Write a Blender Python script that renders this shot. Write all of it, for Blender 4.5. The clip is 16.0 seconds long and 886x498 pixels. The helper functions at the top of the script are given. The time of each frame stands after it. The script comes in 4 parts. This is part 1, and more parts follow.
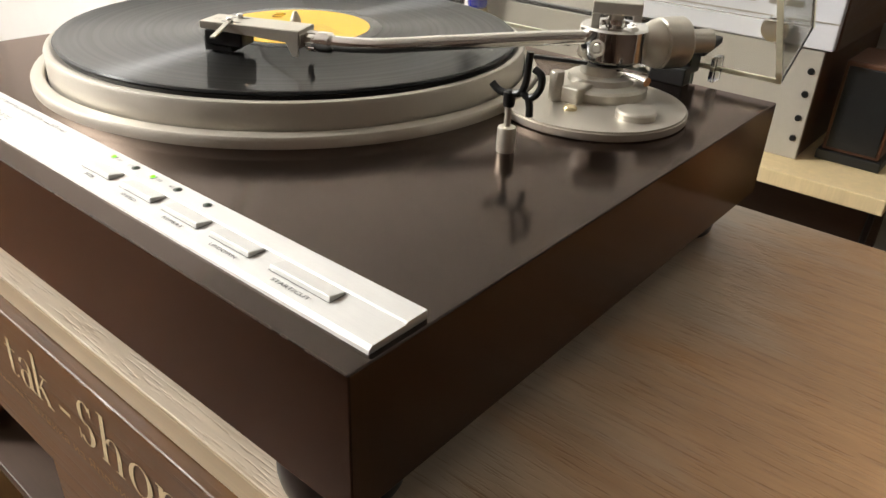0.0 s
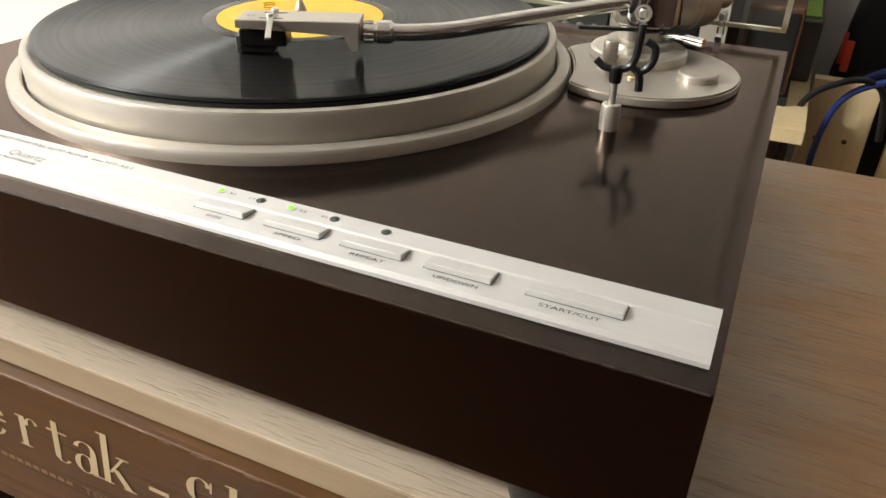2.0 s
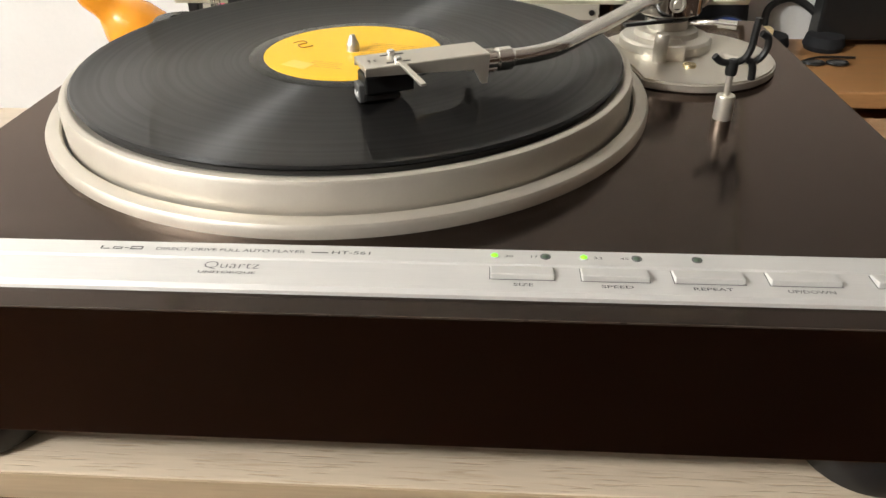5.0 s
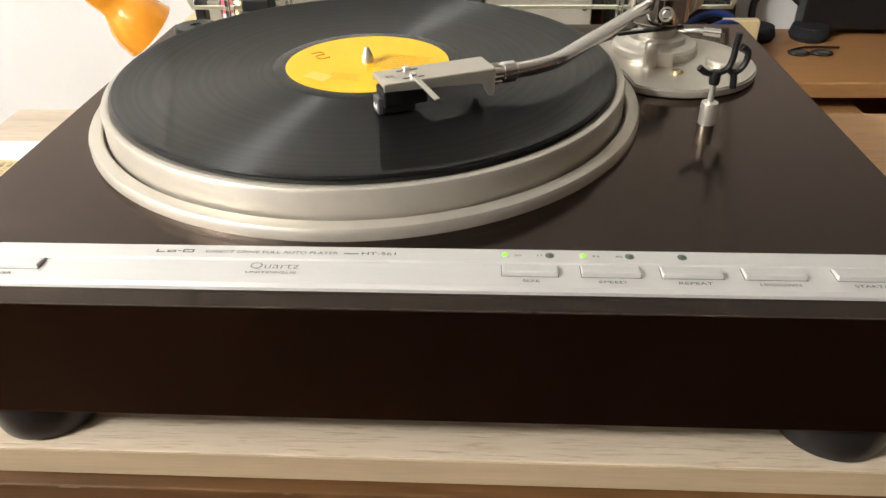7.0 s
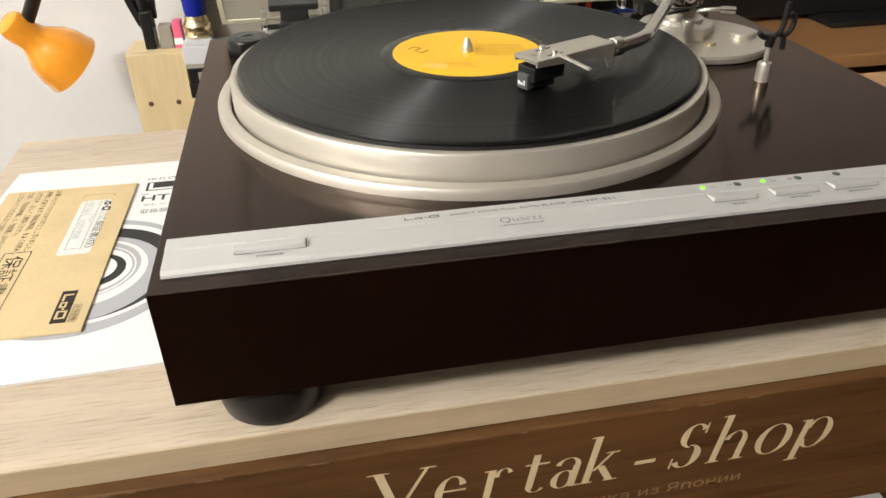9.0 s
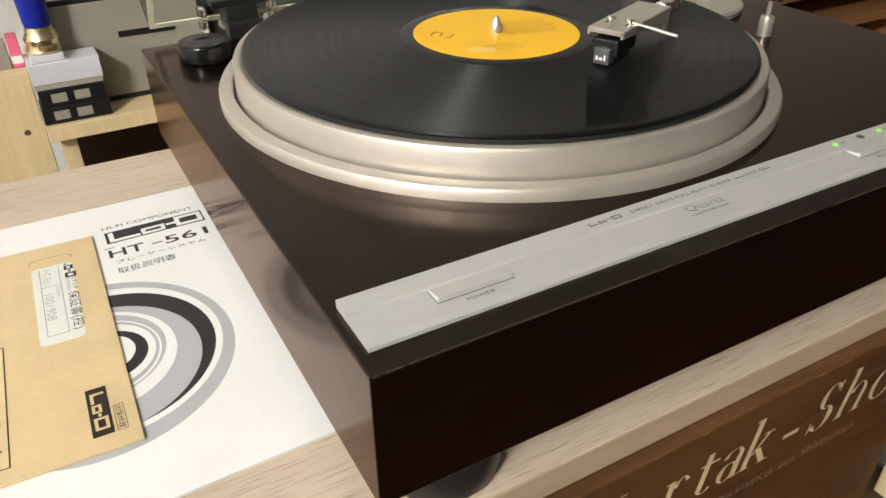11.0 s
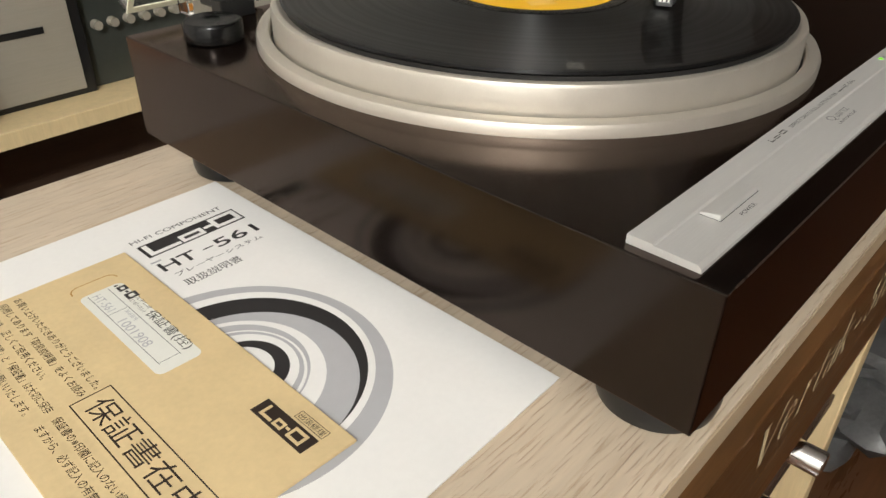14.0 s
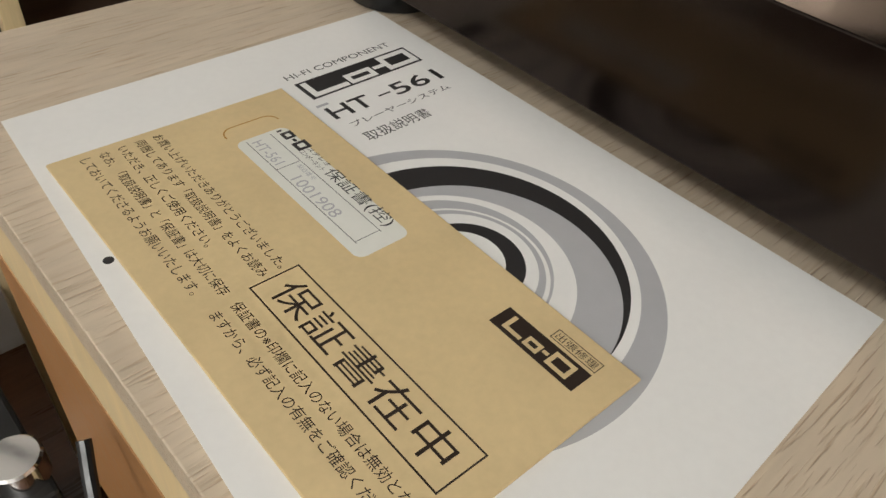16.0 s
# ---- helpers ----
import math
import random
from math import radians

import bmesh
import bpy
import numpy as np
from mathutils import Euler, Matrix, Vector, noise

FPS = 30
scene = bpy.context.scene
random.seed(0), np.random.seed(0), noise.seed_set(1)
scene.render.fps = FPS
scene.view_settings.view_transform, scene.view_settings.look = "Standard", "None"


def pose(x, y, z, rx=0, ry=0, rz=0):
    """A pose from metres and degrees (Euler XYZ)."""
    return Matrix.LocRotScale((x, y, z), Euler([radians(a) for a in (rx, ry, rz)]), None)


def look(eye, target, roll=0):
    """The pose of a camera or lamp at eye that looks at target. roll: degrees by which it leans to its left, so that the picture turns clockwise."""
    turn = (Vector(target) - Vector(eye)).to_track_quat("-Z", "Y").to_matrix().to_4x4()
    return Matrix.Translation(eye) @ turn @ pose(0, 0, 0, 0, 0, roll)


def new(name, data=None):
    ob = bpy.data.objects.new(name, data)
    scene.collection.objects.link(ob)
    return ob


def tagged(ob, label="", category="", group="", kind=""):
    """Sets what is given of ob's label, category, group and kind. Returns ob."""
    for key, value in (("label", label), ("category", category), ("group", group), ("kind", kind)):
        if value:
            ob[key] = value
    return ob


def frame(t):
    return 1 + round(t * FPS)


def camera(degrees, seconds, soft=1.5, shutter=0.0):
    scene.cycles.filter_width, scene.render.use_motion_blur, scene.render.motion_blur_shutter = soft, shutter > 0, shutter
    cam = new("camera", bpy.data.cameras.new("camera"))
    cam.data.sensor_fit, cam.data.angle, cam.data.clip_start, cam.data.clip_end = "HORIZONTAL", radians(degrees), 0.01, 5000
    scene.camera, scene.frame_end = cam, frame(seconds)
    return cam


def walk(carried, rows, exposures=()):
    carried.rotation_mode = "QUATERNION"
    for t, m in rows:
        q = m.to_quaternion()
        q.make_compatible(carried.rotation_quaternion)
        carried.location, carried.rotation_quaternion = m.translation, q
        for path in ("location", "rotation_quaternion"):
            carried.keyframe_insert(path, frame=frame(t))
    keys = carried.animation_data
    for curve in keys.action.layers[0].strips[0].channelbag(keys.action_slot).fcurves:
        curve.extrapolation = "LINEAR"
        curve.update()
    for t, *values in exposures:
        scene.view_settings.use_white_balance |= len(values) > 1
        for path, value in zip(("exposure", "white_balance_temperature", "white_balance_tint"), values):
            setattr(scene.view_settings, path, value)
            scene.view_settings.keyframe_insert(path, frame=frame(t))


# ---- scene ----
cam = camera(61.5, 16.0)
PATH = [
    (0, (0.421, -0.335, 0.237), (-0.68, 1.023, -0.735), 2.4),
    (0.5, (0.394, -0.351, 0.236), (-0.607, 1.074, -0.749), 3.2),
    (1, (0.364, -0.363, 0.237), (-0.529, 1.114, -0.775), 2.9),
    (1.5, (0.316, -0.38, 0.236), (-0.474, 1.145, -0.789), 2.4),
    (2, (0.281, -0.39, 0.234), (-0.416, 1.176, -0.797), 1.3),
    (2.5, (0.261, -0.39, 0.238), (-0.314, 1.222, -0.797), 0.4),
    (3, (0.227, -0.386, 0.237), (-0.184, 1.268, -0.81), 0.8),
    (3.5, (0.181, -0.396, 0.24), (-0.105, 1.266, -0.835), 1.0),
    (4, (0.132, -0.399, 0.233), (-0.084, 1.295, -0.807), 0.4),
    (6.5, (0.07, -0.451, 0.281), (0.014, 1.212, -0.83), -1.2),
    (7, (0.075, -0.449, 0.278), (-0.021, 1.215, -0.826), -1.0),
    (7.5, (0.068, -0.448, 0.271), (-0.029, 1.226, -0.819), -0.7),
    (8, (0.01, -0.468, 0.276), (-0.01, 1.214, -0.805), -2.9),
    (8.5, (-0.048, -0.486, 0.277), (0.108, 1.192, -0.8), -1.9),
    (9, (-0.108, -0.489, 0.273), (0.202, 1.18, -0.784), -0.8),
    (9.5, (-0.148, -0.466, 0.268), (0.285, 1.175, -0.79), 0.1),
    (10, (-0.171, -0.436, 0.263), (0.34, 1.172, -0.811), 0.9),
    (12.5, (-0.362, -0.318, 0.25), (0.851, 0.867, -0.81), -2.5),
    (13, (-0.368, -0.31, 0.249), (0.881, 0.859, -0.787), -1.7),
    (13.5, (-0.372, -0.303, 0.246), (0.884, 0.846, -0.803), -0.8),
    (14, (-0.386, -0.274, 0.229), (0.861, 0.857, -0.851), 0.9),
    (14.5, (-0.394, -0.241, 0.206), (0.773, 0.884, -0.966), 1.8),
    (15, (-0.394, -0.202, 0.193), (0.716, 0.88, -1.07), 3.4),
    (15.5, (-0.397, -0.172, 0.18), (0.684, 0.862, -1.147), 5.5),
    (16, (-0.399, -0.16, 0.176), (0.674, 0.848, -1.177), 6.6),
]
walk(cam, [(t, look(eye, target, roll)) for t, eye, target, roll in PATH],
     [(0.0, 0.0), (4.0, -0.1), (7.0, 0.0), (9.5, -0.3), (10.2, -0.35), (12.5, -0.55), (13.5, -0.55), (14.5, -0.9), (15.0, -1.1), (16.0, -1.25)])

# ---------- world and light ----------
world = bpy.data.worlds.new("world")
scene.world = world
world.use_nodes = True
world.node_tree.nodes["Background"].inputs[0].default_value = (1.0, 0.9, 0.78, 1)
world.node_tree.nodes["Background"].inputs[1].default_value = 0.02


def lamp(name, place, watts, color, size):
    d = bpy.data.lights.new(name, "POINT")
    d.energy, d.color, d.shadow_soft_size = watts, color, size
    o = new(name, d)
    o.location = place
    return o


# two bulbs of the ceiling lamp, over the floor before the cabinet
lamp("ceiling_bulb_light", (-1.66, -1.32, 1.40), 130, (0.965, 0.96, 0.93), 0.065)
lamp("ceiling_bulb_light", (-1.80, -1.20, 1.40), 130, (0.965, 0.96, 0.93), 0.065)

# ---------- materials ----------


def mat(name, color, rough=0.5, metal=0.0, var=0.12, scale=30.0, stretch=(1, 1, 1), bump=0.0, rvar=0.06, coat=0.0, fine=6.0, spec=0.5, ior=1.45):
    """Base colour varied at two scales, with grain along the stretched axis, uneven roughness and fine relief."""
    m = bpy.data.materials.new(name)
    m.use_nodes = True
    n, l = m.node_tree.nodes, m.node_tree.links
    b = n["Principled BSDF"]
    b.inputs["Metallic"].default_value = metal
    b.inputs["Coat Weight"].default_value = coat
    b.inputs["Coat Roughness"].default_value = 0.08
    b.inputs["Specular IOR Level"].default_value = spec
    b.inputs["IOR"].default_value = ior
    tc, mp = n.new("ShaderNodeTexCoord"), n.new("ShaderNodeMapping")
    mp.inputs["Scale"].default_value = stretch
    l.new(tc.outputs["Object"], mp.inputs["Vector"])
    a, c = n.new("ShaderNodeTexNoise"), n.new("ShaderNodeTexNoise")
    a.inputs["Scale"].default_value, a.inputs["Detail"].default_value = scale, 5
    c.inputs["Scale"].default_value, c.inputs["Detail"].default_value = scale * fine, 4
    l.new(mp.outputs[0], a.inputs["Vector"]), l.new(mp.outputs[0], c.inputs["Vector"])
    mix = n.new("ShaderNodeMath")
    mix.operation = "MULTIPLY_ADD"
    mix.inputs[1].default_value = 0.6
    half = n.new("ShaderNodeMath")
    half.operation = "MULTIPLY"
    half.inputs[1].default_value = 0.4
    l.new(c.outputs[0], half.inputs[0]), l.new(a.outputs[0], mix.inputs[0]), l.new(half.outputs[0], mix.inputs[2])
    ramp = n.new("ShaderNodeValToRGB")
    ramp.color_ramp.elements[0].position, ramp.color_ramp.elements[1].position = 0.3, 0.7
    ramp.color_ramp.elements[0].color = (*[min(1, v * (1 - var)) for v in color], 1)
    ramp.color_ramp.elements[1].color = (*[min(1, v * (1 + var)) for v in color], 1)
    l.new(mix.outputs[0], ramp.inputs[0]), l.new(ramp.outputs[0], b.inputs["Base Color"])
    r = n.new("ShaderNodeMapRange")
    r.inputs["From Min"].default_value, r.inputs["From Max"].default_value = 0.3, 0.7
    r.inputs["To Min"].default_value, r.inputs["To Max"].default_value = max(0.02, rough - rvar), min(1, rough + rvar)
    l.new(mix.outputs[0], r.inputs[0]), l.new(r.outputs[0], b.inputs["Roughness"])
    if bump:
        bp = n.new("ShaderNodeBump")
        bp.inputs["Strength"].default_value, bp.inputs["Distance"].default_value = bump, 0.001
        l.new(mix.outputs[0], bp.inputs["Height"]), l.new(bp.outputs[0], b.inputs["Normal"])
    return m


def plain(name, color, rough=0.4, metal=0.0):
    return mat(name, color, rough, metal, var=0.04, rvar=0.03)


def glow(name, color, strength):
    m = plain(name, color, 0.3)
    b = m.node_tree.nodes["Principled BSDF"]
    b.inputs["Emission Color"].default_value, b.inputs["Emission Strength"].default_value = (*color, 1), strength
    return m


def clear(name, color=(1, 1, 1), rough=0.02, alpha=None):
    m = bpy.data.materials.new(name)
    m.use_nodes = True
    b = m.node_tree.nodes["Principled BSDF"]
    b.inputs["Base Color"].default_value = (*color, 1)
    b.inputs["Roughness"].default_value, b.inputs["Transmission Weight"].default_value, b.inputs["IOR"].default_value = rough, 1.0, 1.45
    return m


def vinyl_material(cx, cy):
    """Black grooved vinyl: reflections drawn out across the grooves, with smoother gaps between the tracks."""
    m = bpy.data.materials.new("vinyl")
    m.use_nodes = True
    n, l = m.node_tree.nodes, m.node_tree.links
    b = n["Principled BSDF"]
    b.inputs["Base Color"].default_value = (0.004, 0.004, 0.004, 1)
    b.inputs["Anisotropic"].default_value = 1.0
    b.inputs["Anisotropic Rotation"].default_value = 0.25
    b.inputs["Specular IOR Level"].default_value = 0.28
    b.inputs["Coat Weight"].default_value = 0.25
    b.inputs["Coat Roughness"].default_value = 0.03
    tan = n.new("ShaderNodeTangent")
    tan.direction_type, tan.axis = "RADIAL", "Z"
    l.new(tan.outputs[0], b.inputs["Tangent"])
    tc, mp, ln = n.new("ShaderNodeTexCoord"), n.new("ShaderNodeMapping"), n.new("ShaderNodeVectorMath")
    mp.inputs["Location"].default_value, mp.inputs["Scale"].default_value = (-cx, -cy, 0), (1, 1, 0)
    ln.operation = "LENGTH"
    l.new(tc.outputs["Object"], mp.inputs["Vector"]), l.new(mp.outputs[0], ln.inputs[0])
    band = n.new("ShaderNodeTexNoise")
    band.noise_dimensions = "1D"
    band.inputs["Scale"].default_value, band.inputs["Detail"].default_value = 260, 3
    l.new(ln.outputs["Value"], band.inputs["W"])
    r = n.new("ShaderNodeMapRange")
    r.inputs["From Min"].default_value, r.inputs["From Max"].default_value = 0.35, 0.65
    r.inputs["To Min"].default_value, r.inputs["To Max"].default_value = 0.48, 0.53
    l.new(band.outputs[0], r.inputs[0]), l.new(r.outputs[0], b.inputs["Roughness"])
    return m


def brushed(m, amount, across=None):
    """Draws the gloss out across the brush marks: along a fixed direction, or across turned marks round z."""
    n, l = m.node_tree.nodes, m.node_tree.links
    b = n["Principled BSDF"]
    b.inputs["Anisotropic"].default_value = amount
    if across is None:
        tan = n.new("ShaderNodeTangent")
        tan.direction_type, tan.axis = "RADIAL", "Z"
        b.inputs["Anisotropic Rotation"].default_value = 0.25
    else:
        tan = n.new("ShaderNodeCombineXYZ")
        for k in range(3):
            tan.inputs[k].default_value = across[k]
    l.new(tan.outputs[0], b.inputs["Tangent"])
    return m


M_OAK = mat("oak_laminate", (0.55, 0.455, 0.34), 0.36, var=0.15, scale=5, stretch=(0.8, 8, 8), bump=0.1, fine=7)
M_OAK_EDGE = mat("oak_edge_band", (0.44, 0.34, 0.22), 0.45, var=0.12, scale=9, stretch=(0.8, 10, 14), bump=0.1)
M_STAIN = mat("stained_board", (0.098, 0.045, 0.015), 0.34, var=0.40, scale=7, stretch=(0.7, 6, 7), bump=0.15, fine=4)
M_WORN = mat("worn_edge", (0.16, 0.09, 0.045), 0.6, var=0.4, scale=60)
M_PLINTH = mat("plinth_veneer", (0.0019, 0.0012, 0.0010), 0.15, var=0.3, scale=14, stretch=(1, 14, 14), bump=0.008, rvar=0.03, fine=5, spec=0.5)
def lacquer(m, tint, rough, ior=1.5):
    """A stained lacquer over the material: a tinted gloss that grows towards grazing views."""
    n, l = m.node_tree.nodes, m.node_tree.links
    b = n["Principled BSDF"]
    b.inputs["Specular IOR Level"].default_value = 0.0
    gl, fr, mx = n.new("ShaderNodeBsdfGlossy"), n.new("ShaderNodeFresnel"), n.new("ShaderNodeMixShader")
    gl.inputs["Color"].default_value, gl.inputs["Roughness"].default_value = (*tint, 1), rough
    fr.inputs["IOR"].default_value = ior
    l.new(fr.outputs[0], mx.inputs[0]), l.new(b.outputs[0], mx.inputs[1]), l.new(gl.outputs[0], mx.inputs[2])
    l.new(mx.outputs[0], n["Material Output"].inputs["Surface"])
    return m


lacquer(M_PLINTH, (0.85, 0.69, 0.61), 0.15)
M_SILVER = brushed(mat("brushed_aluminium", (0.63, 0.62, 0.595), 0.58, 0.45, var=0.05, scale=40, stretch=(1, 40, 40), bump=0.02, fine=4), 0.6, (0, 1, 0))
M_SATIN = mat("satin_silver_paint", (0.56, 0.52, 0.45), 0.38, 0.7, var=0.04, scale=120, bump=0.03)
M_TURNED = brushed(mat("turned_aluminium", (0.58, 0.54, 0.47), 0.47, 0.7, var=0.04, scale=120, bump=0.02), 0.25)
M_CAST = mat("cast_champagne_metal", (0.58, 0.545, 0.475), 0.36, 0.7, var=0.05, scale=90, bump=0.02)
M_CHROME = mat("polished_steel", (0.80, 0.79, 0.77), 0.10, 1.0, var=0.03, rvar=0.04)
M_TUBE = mat("arm_tube_steel", (0.82, 0.80, 0.76), 0.16, 1.0, var=0.03, rvar=0.04)
M_BLACK = mat("black_plastic", (0.012, 0.012, 0.012), 0.34, var=0.2, scale=80)
M_JET = mat("jet_black_plastic", (0.005, 0.005, 0.005), 0.22, var=0.2, scale=80, spec=0.3)
M_RUBBER = mat("black_rubber", (0.015, 0.014, 0.013), 0.55, var=0.2, scale=120, bump=0.1)
M_INK = plain("black_ink", (0.022, 0.020, 0.020), 0.6)
M_GREYINK = plain("grey_ink", (0.42, 0.42, 0.43), 0.6)
M_PRINT = plain("engraved_print", (0.10, 0.10, 0.10), 0.6)
M_PAPER = mat("white_paper", (0.80, 0.79, 0.76), 0.7, var=0.03, scale=25, bump=0.06, fine=12)
M_CARD = mat("card_paper", (0.72, 0.72, 0.66), 0.7, var=0.04, scale=40)
M_KRAFT = mat("kraft_paper", (0.63, 0.485, 0.265), 0.65, var=0.07, scale=45, bump=0.12, fine=8)
M_BROWNINK = plain("brown_ink", (0.022, 0.012, 0.007), 0.7)
M_LABEL = mat("orange_label", (0.92, 0.52, 0.012), 0.34, var=0.02, scale=60, rvar=0.01, spec=0.25)
M_LABELINK = plain("label_ink", (0.38, 0.17, 0.008), 0.4)
M_LABELPALE = plain("label_pale_tone", (0.92, 0.58, 0.12), 0.5)
M_LED = glow("green_led", (0.20, 0.85, 0.02), 1.1)
M_LED_OFF = plain("unlit_led", (0.06, 0.09, 0.06), 0.3)
M_ORANGE = mat("orange_enamel", (0.90, 0.35, 0.028), 0.25, var=0.05, scale=20, coat=0.4)
M_PINE = mat("pine", (0.68, 0.535, 0.30), 0.5, var=0.10, scale=10, stretch=(12, 12, 1), bump=0.1)
M_BEECH = mat("beech_desk", (0.36, 0.18, 0.07), 0.45, var=0.15, scale=8, stretch=(1, 12, 12), bump=0.1)
M_WALL = mat("painted_wall", (0.78, 0.765, 0.73), 0.85, var=0.03, scale=8, bump=0.15, fine=20)
M_CEIL = mat("ceiling_paint", (0.72, 0.71, 0.69), 0.9, var=0.02, scale=5)
M_FLOOR = mat("parquet", (0.105, 0.046, 0.020), 0.30, var=0.35, scale=4, stretch=(1, 9, 1), bump=0.05)
M_DARKWOOD = mat("dark_cabinet", (0.055, 0.032, 0.020), 0.5, var=0.2, scale=10, stretch=(1, 8, 8))
M_GREY = mat("grey_fascia", (0.30, 0.275, 0.225), 0.5, 0.0, var=0.05, scale=30, stretch=(1, 20, 20))
M_WHITE = mat("pale_fascia", (0.62, 0.62, 0.64), 0.42, 0.0, var=0.03, scale=30)
M_STEELGREY = mat("warm_grey_metal", (0.40, 0.37, 0.31), 0.42, 0.2, var=0.05, scale=30)
M_WALNUT = mat("walnut_case", (0.10, 0.042, 0.020), 0.4, var=0.25, scale=10, stretch=(8, 1, 8))
M_BLUE = mat("cobalt_glass", (0.01, 0.02, 0.28), 0.15, var=0.1)
M_BRASS = mat("pale_brass", (0.72, 0.60, 0.36), 0.25, 0.9, var=0.06)
M_BLUECABLE = plain("blue_cable", (0.015, 0.035, 0.16), 0.4)
M_CLOTH = mat("black_fabric", (0.010, 0.010, 0.012), 0.85, var=0.4, scale=90, bump=0.4)
M_PINK = plain("pink_print", (0.70, 0.12, 0.22), 0.5)
M_GREEN = plain("green_print", (0.25, 0.45, 0.08), 0.6)
M_RED = plain("red_tag", (0.55, 0.05, 0.02), 0.5)
M_HAZE = mat("cloudy_plastic", (0.09, 0.09, 0.09), 0.35, var=0.3, scale=25, bump=0.6)
M_LIDEDGE = mat("acrylic_edge", (0.80, 0.78, 0.60), 0.3, var=0.05)
M_LID = clear("clear_acrylic", (0.97, 0.97, 0.94))
M_HOLE = plain("dowel_hole", (0.10, 0.05, 0.02), 0.8)
M_FAINT = plain("faint_letter_paint", (0.30, 0.20, 0.10), 0.5)
M_BRAND = plain("pale_letter_paint", (0.62, 0.50, 0.30), 0.5)
M_FINEPRINT = plain("thin_grey_print", (0.14, 0.14, 0.14), 0.6)
M_GLINT_RUBBED = mat("glint_and_rubbed_edge", (0.035, 0.023, 0.017), 0.3, var=0.5, scale=40)
M_VINYL = vinyl_material(0.003, 0.007)



def warm_shade_tint(m, x0, x1, tint):
    """Colours warm shade into one end of a laminate, with an uneven, grain-shaped border."""
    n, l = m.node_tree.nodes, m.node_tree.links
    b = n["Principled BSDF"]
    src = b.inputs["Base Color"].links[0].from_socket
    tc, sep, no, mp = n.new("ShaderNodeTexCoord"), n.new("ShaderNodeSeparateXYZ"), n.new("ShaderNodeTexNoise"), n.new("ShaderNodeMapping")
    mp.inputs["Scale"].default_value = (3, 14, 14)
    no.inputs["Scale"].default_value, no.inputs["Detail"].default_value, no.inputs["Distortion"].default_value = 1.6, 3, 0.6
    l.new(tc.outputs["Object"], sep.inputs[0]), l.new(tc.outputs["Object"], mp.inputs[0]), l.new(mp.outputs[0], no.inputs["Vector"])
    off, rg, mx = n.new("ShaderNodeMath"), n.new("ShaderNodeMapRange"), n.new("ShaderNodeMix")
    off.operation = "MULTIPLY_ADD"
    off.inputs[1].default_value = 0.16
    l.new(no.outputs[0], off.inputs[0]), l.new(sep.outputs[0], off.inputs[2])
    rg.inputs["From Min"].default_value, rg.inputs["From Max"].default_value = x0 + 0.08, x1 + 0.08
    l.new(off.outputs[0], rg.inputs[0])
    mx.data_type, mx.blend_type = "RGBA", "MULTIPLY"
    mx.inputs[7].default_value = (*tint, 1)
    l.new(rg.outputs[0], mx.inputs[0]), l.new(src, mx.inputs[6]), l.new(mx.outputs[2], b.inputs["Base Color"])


# dimmer, warmer light right of the plinth, put into the oak's colour
warm_shade_tint(M_OAK, 0.27, 0.36, (0.96, 0.67, 0.42))


def pores(m, per_metre, low, high, tone, relief):
    """Short dashes along x, as the pressed pores of a wood laminate: a tint and a shallow dent."""
    n, l = m.node_tree.nodes, m.node_tree.links
    b = n["Principled BSDF"]
    src = b.inputs["Base Color"].links[0].from_socket
    tc, mp, no = n.new("ShaderNodeTexCoord"), n.new("ShaderNodeMapping"), n.new("ShaderNodeTexNoise")
    mp.inputs["Scale"].default_value = per_metre
    no.inputs["Scale"].default_value, no.inputs["Detail"].default_value, no.inputs["Distortion"].default_value = 1.0, 2.0, 0.35
    l.new(tc.outputs["Object"], mp.inputs[0]), l.new(mp.outputs[0], no.inputs["Vector"])
    rg, mx = n.new("ShaderNodeMapRange"), n.new("ShaderNodeMix")
    rg.inputs["From Min"].default_value, rg.inputs["From Max"].default_value = low, high
    l.new(no.outputs[0], rg.inputs[0])
    mx.data_type, mx.blend_type = "RGBA", "MULTIPLY"
    mx.inputs[7].default_value = (*tone, 1)
    l.new(rg.outputs[0], mx.inputs[0]), l.new(src, mx.inputs[6]), l.new(mx.outputs[2], b.inputs["Base Color"])
    if relief:
        bp = n.new("ShaderNodeBump")
        bp.inputs["Strength"].default_value, bp.inputs["Distance"].default_value, bp.invert = relief, 0.0006, True
        l.new(rg.outputs[0], bp.inputs["Height"])
        if b.inputs["Normal"].links:
            l.new(b.inputs["Normal"].links[0].from_socket, bp.inputs["Normal"])
        l.new(bp.outputs[0], b.inputs["Normal"])


pores(M_OAK, (46, 800, 800), 0.56, 0.68, (0.80, 0.74, 0.68), 0.5)
pores(M_OAK, (16, 260, 260), 0.58, 0.74, (0.84, 0.79, 0.74), 0.2)
pores(M_STAIN, (9, 190, 190), 0.55, 0.68, (0.72, 0.66, 0.60), 0.2)

# ---------- mesh helpers ----------


def link(name, bm, material, smooth=False):
    me = bpy.data.meshes.new(name)
    bm.normal_update()
    rounds = [smooth and f.smooth for f in bm.faces]
    bm.to_mesh(me)
    bm.free()
    me.materials.append(material)
    if smooth:
        me.set_sharp_from_angle(angle=radians(35))
    me.polygons.foreach_set("use_smooth", rounds)
    return new(name, me)


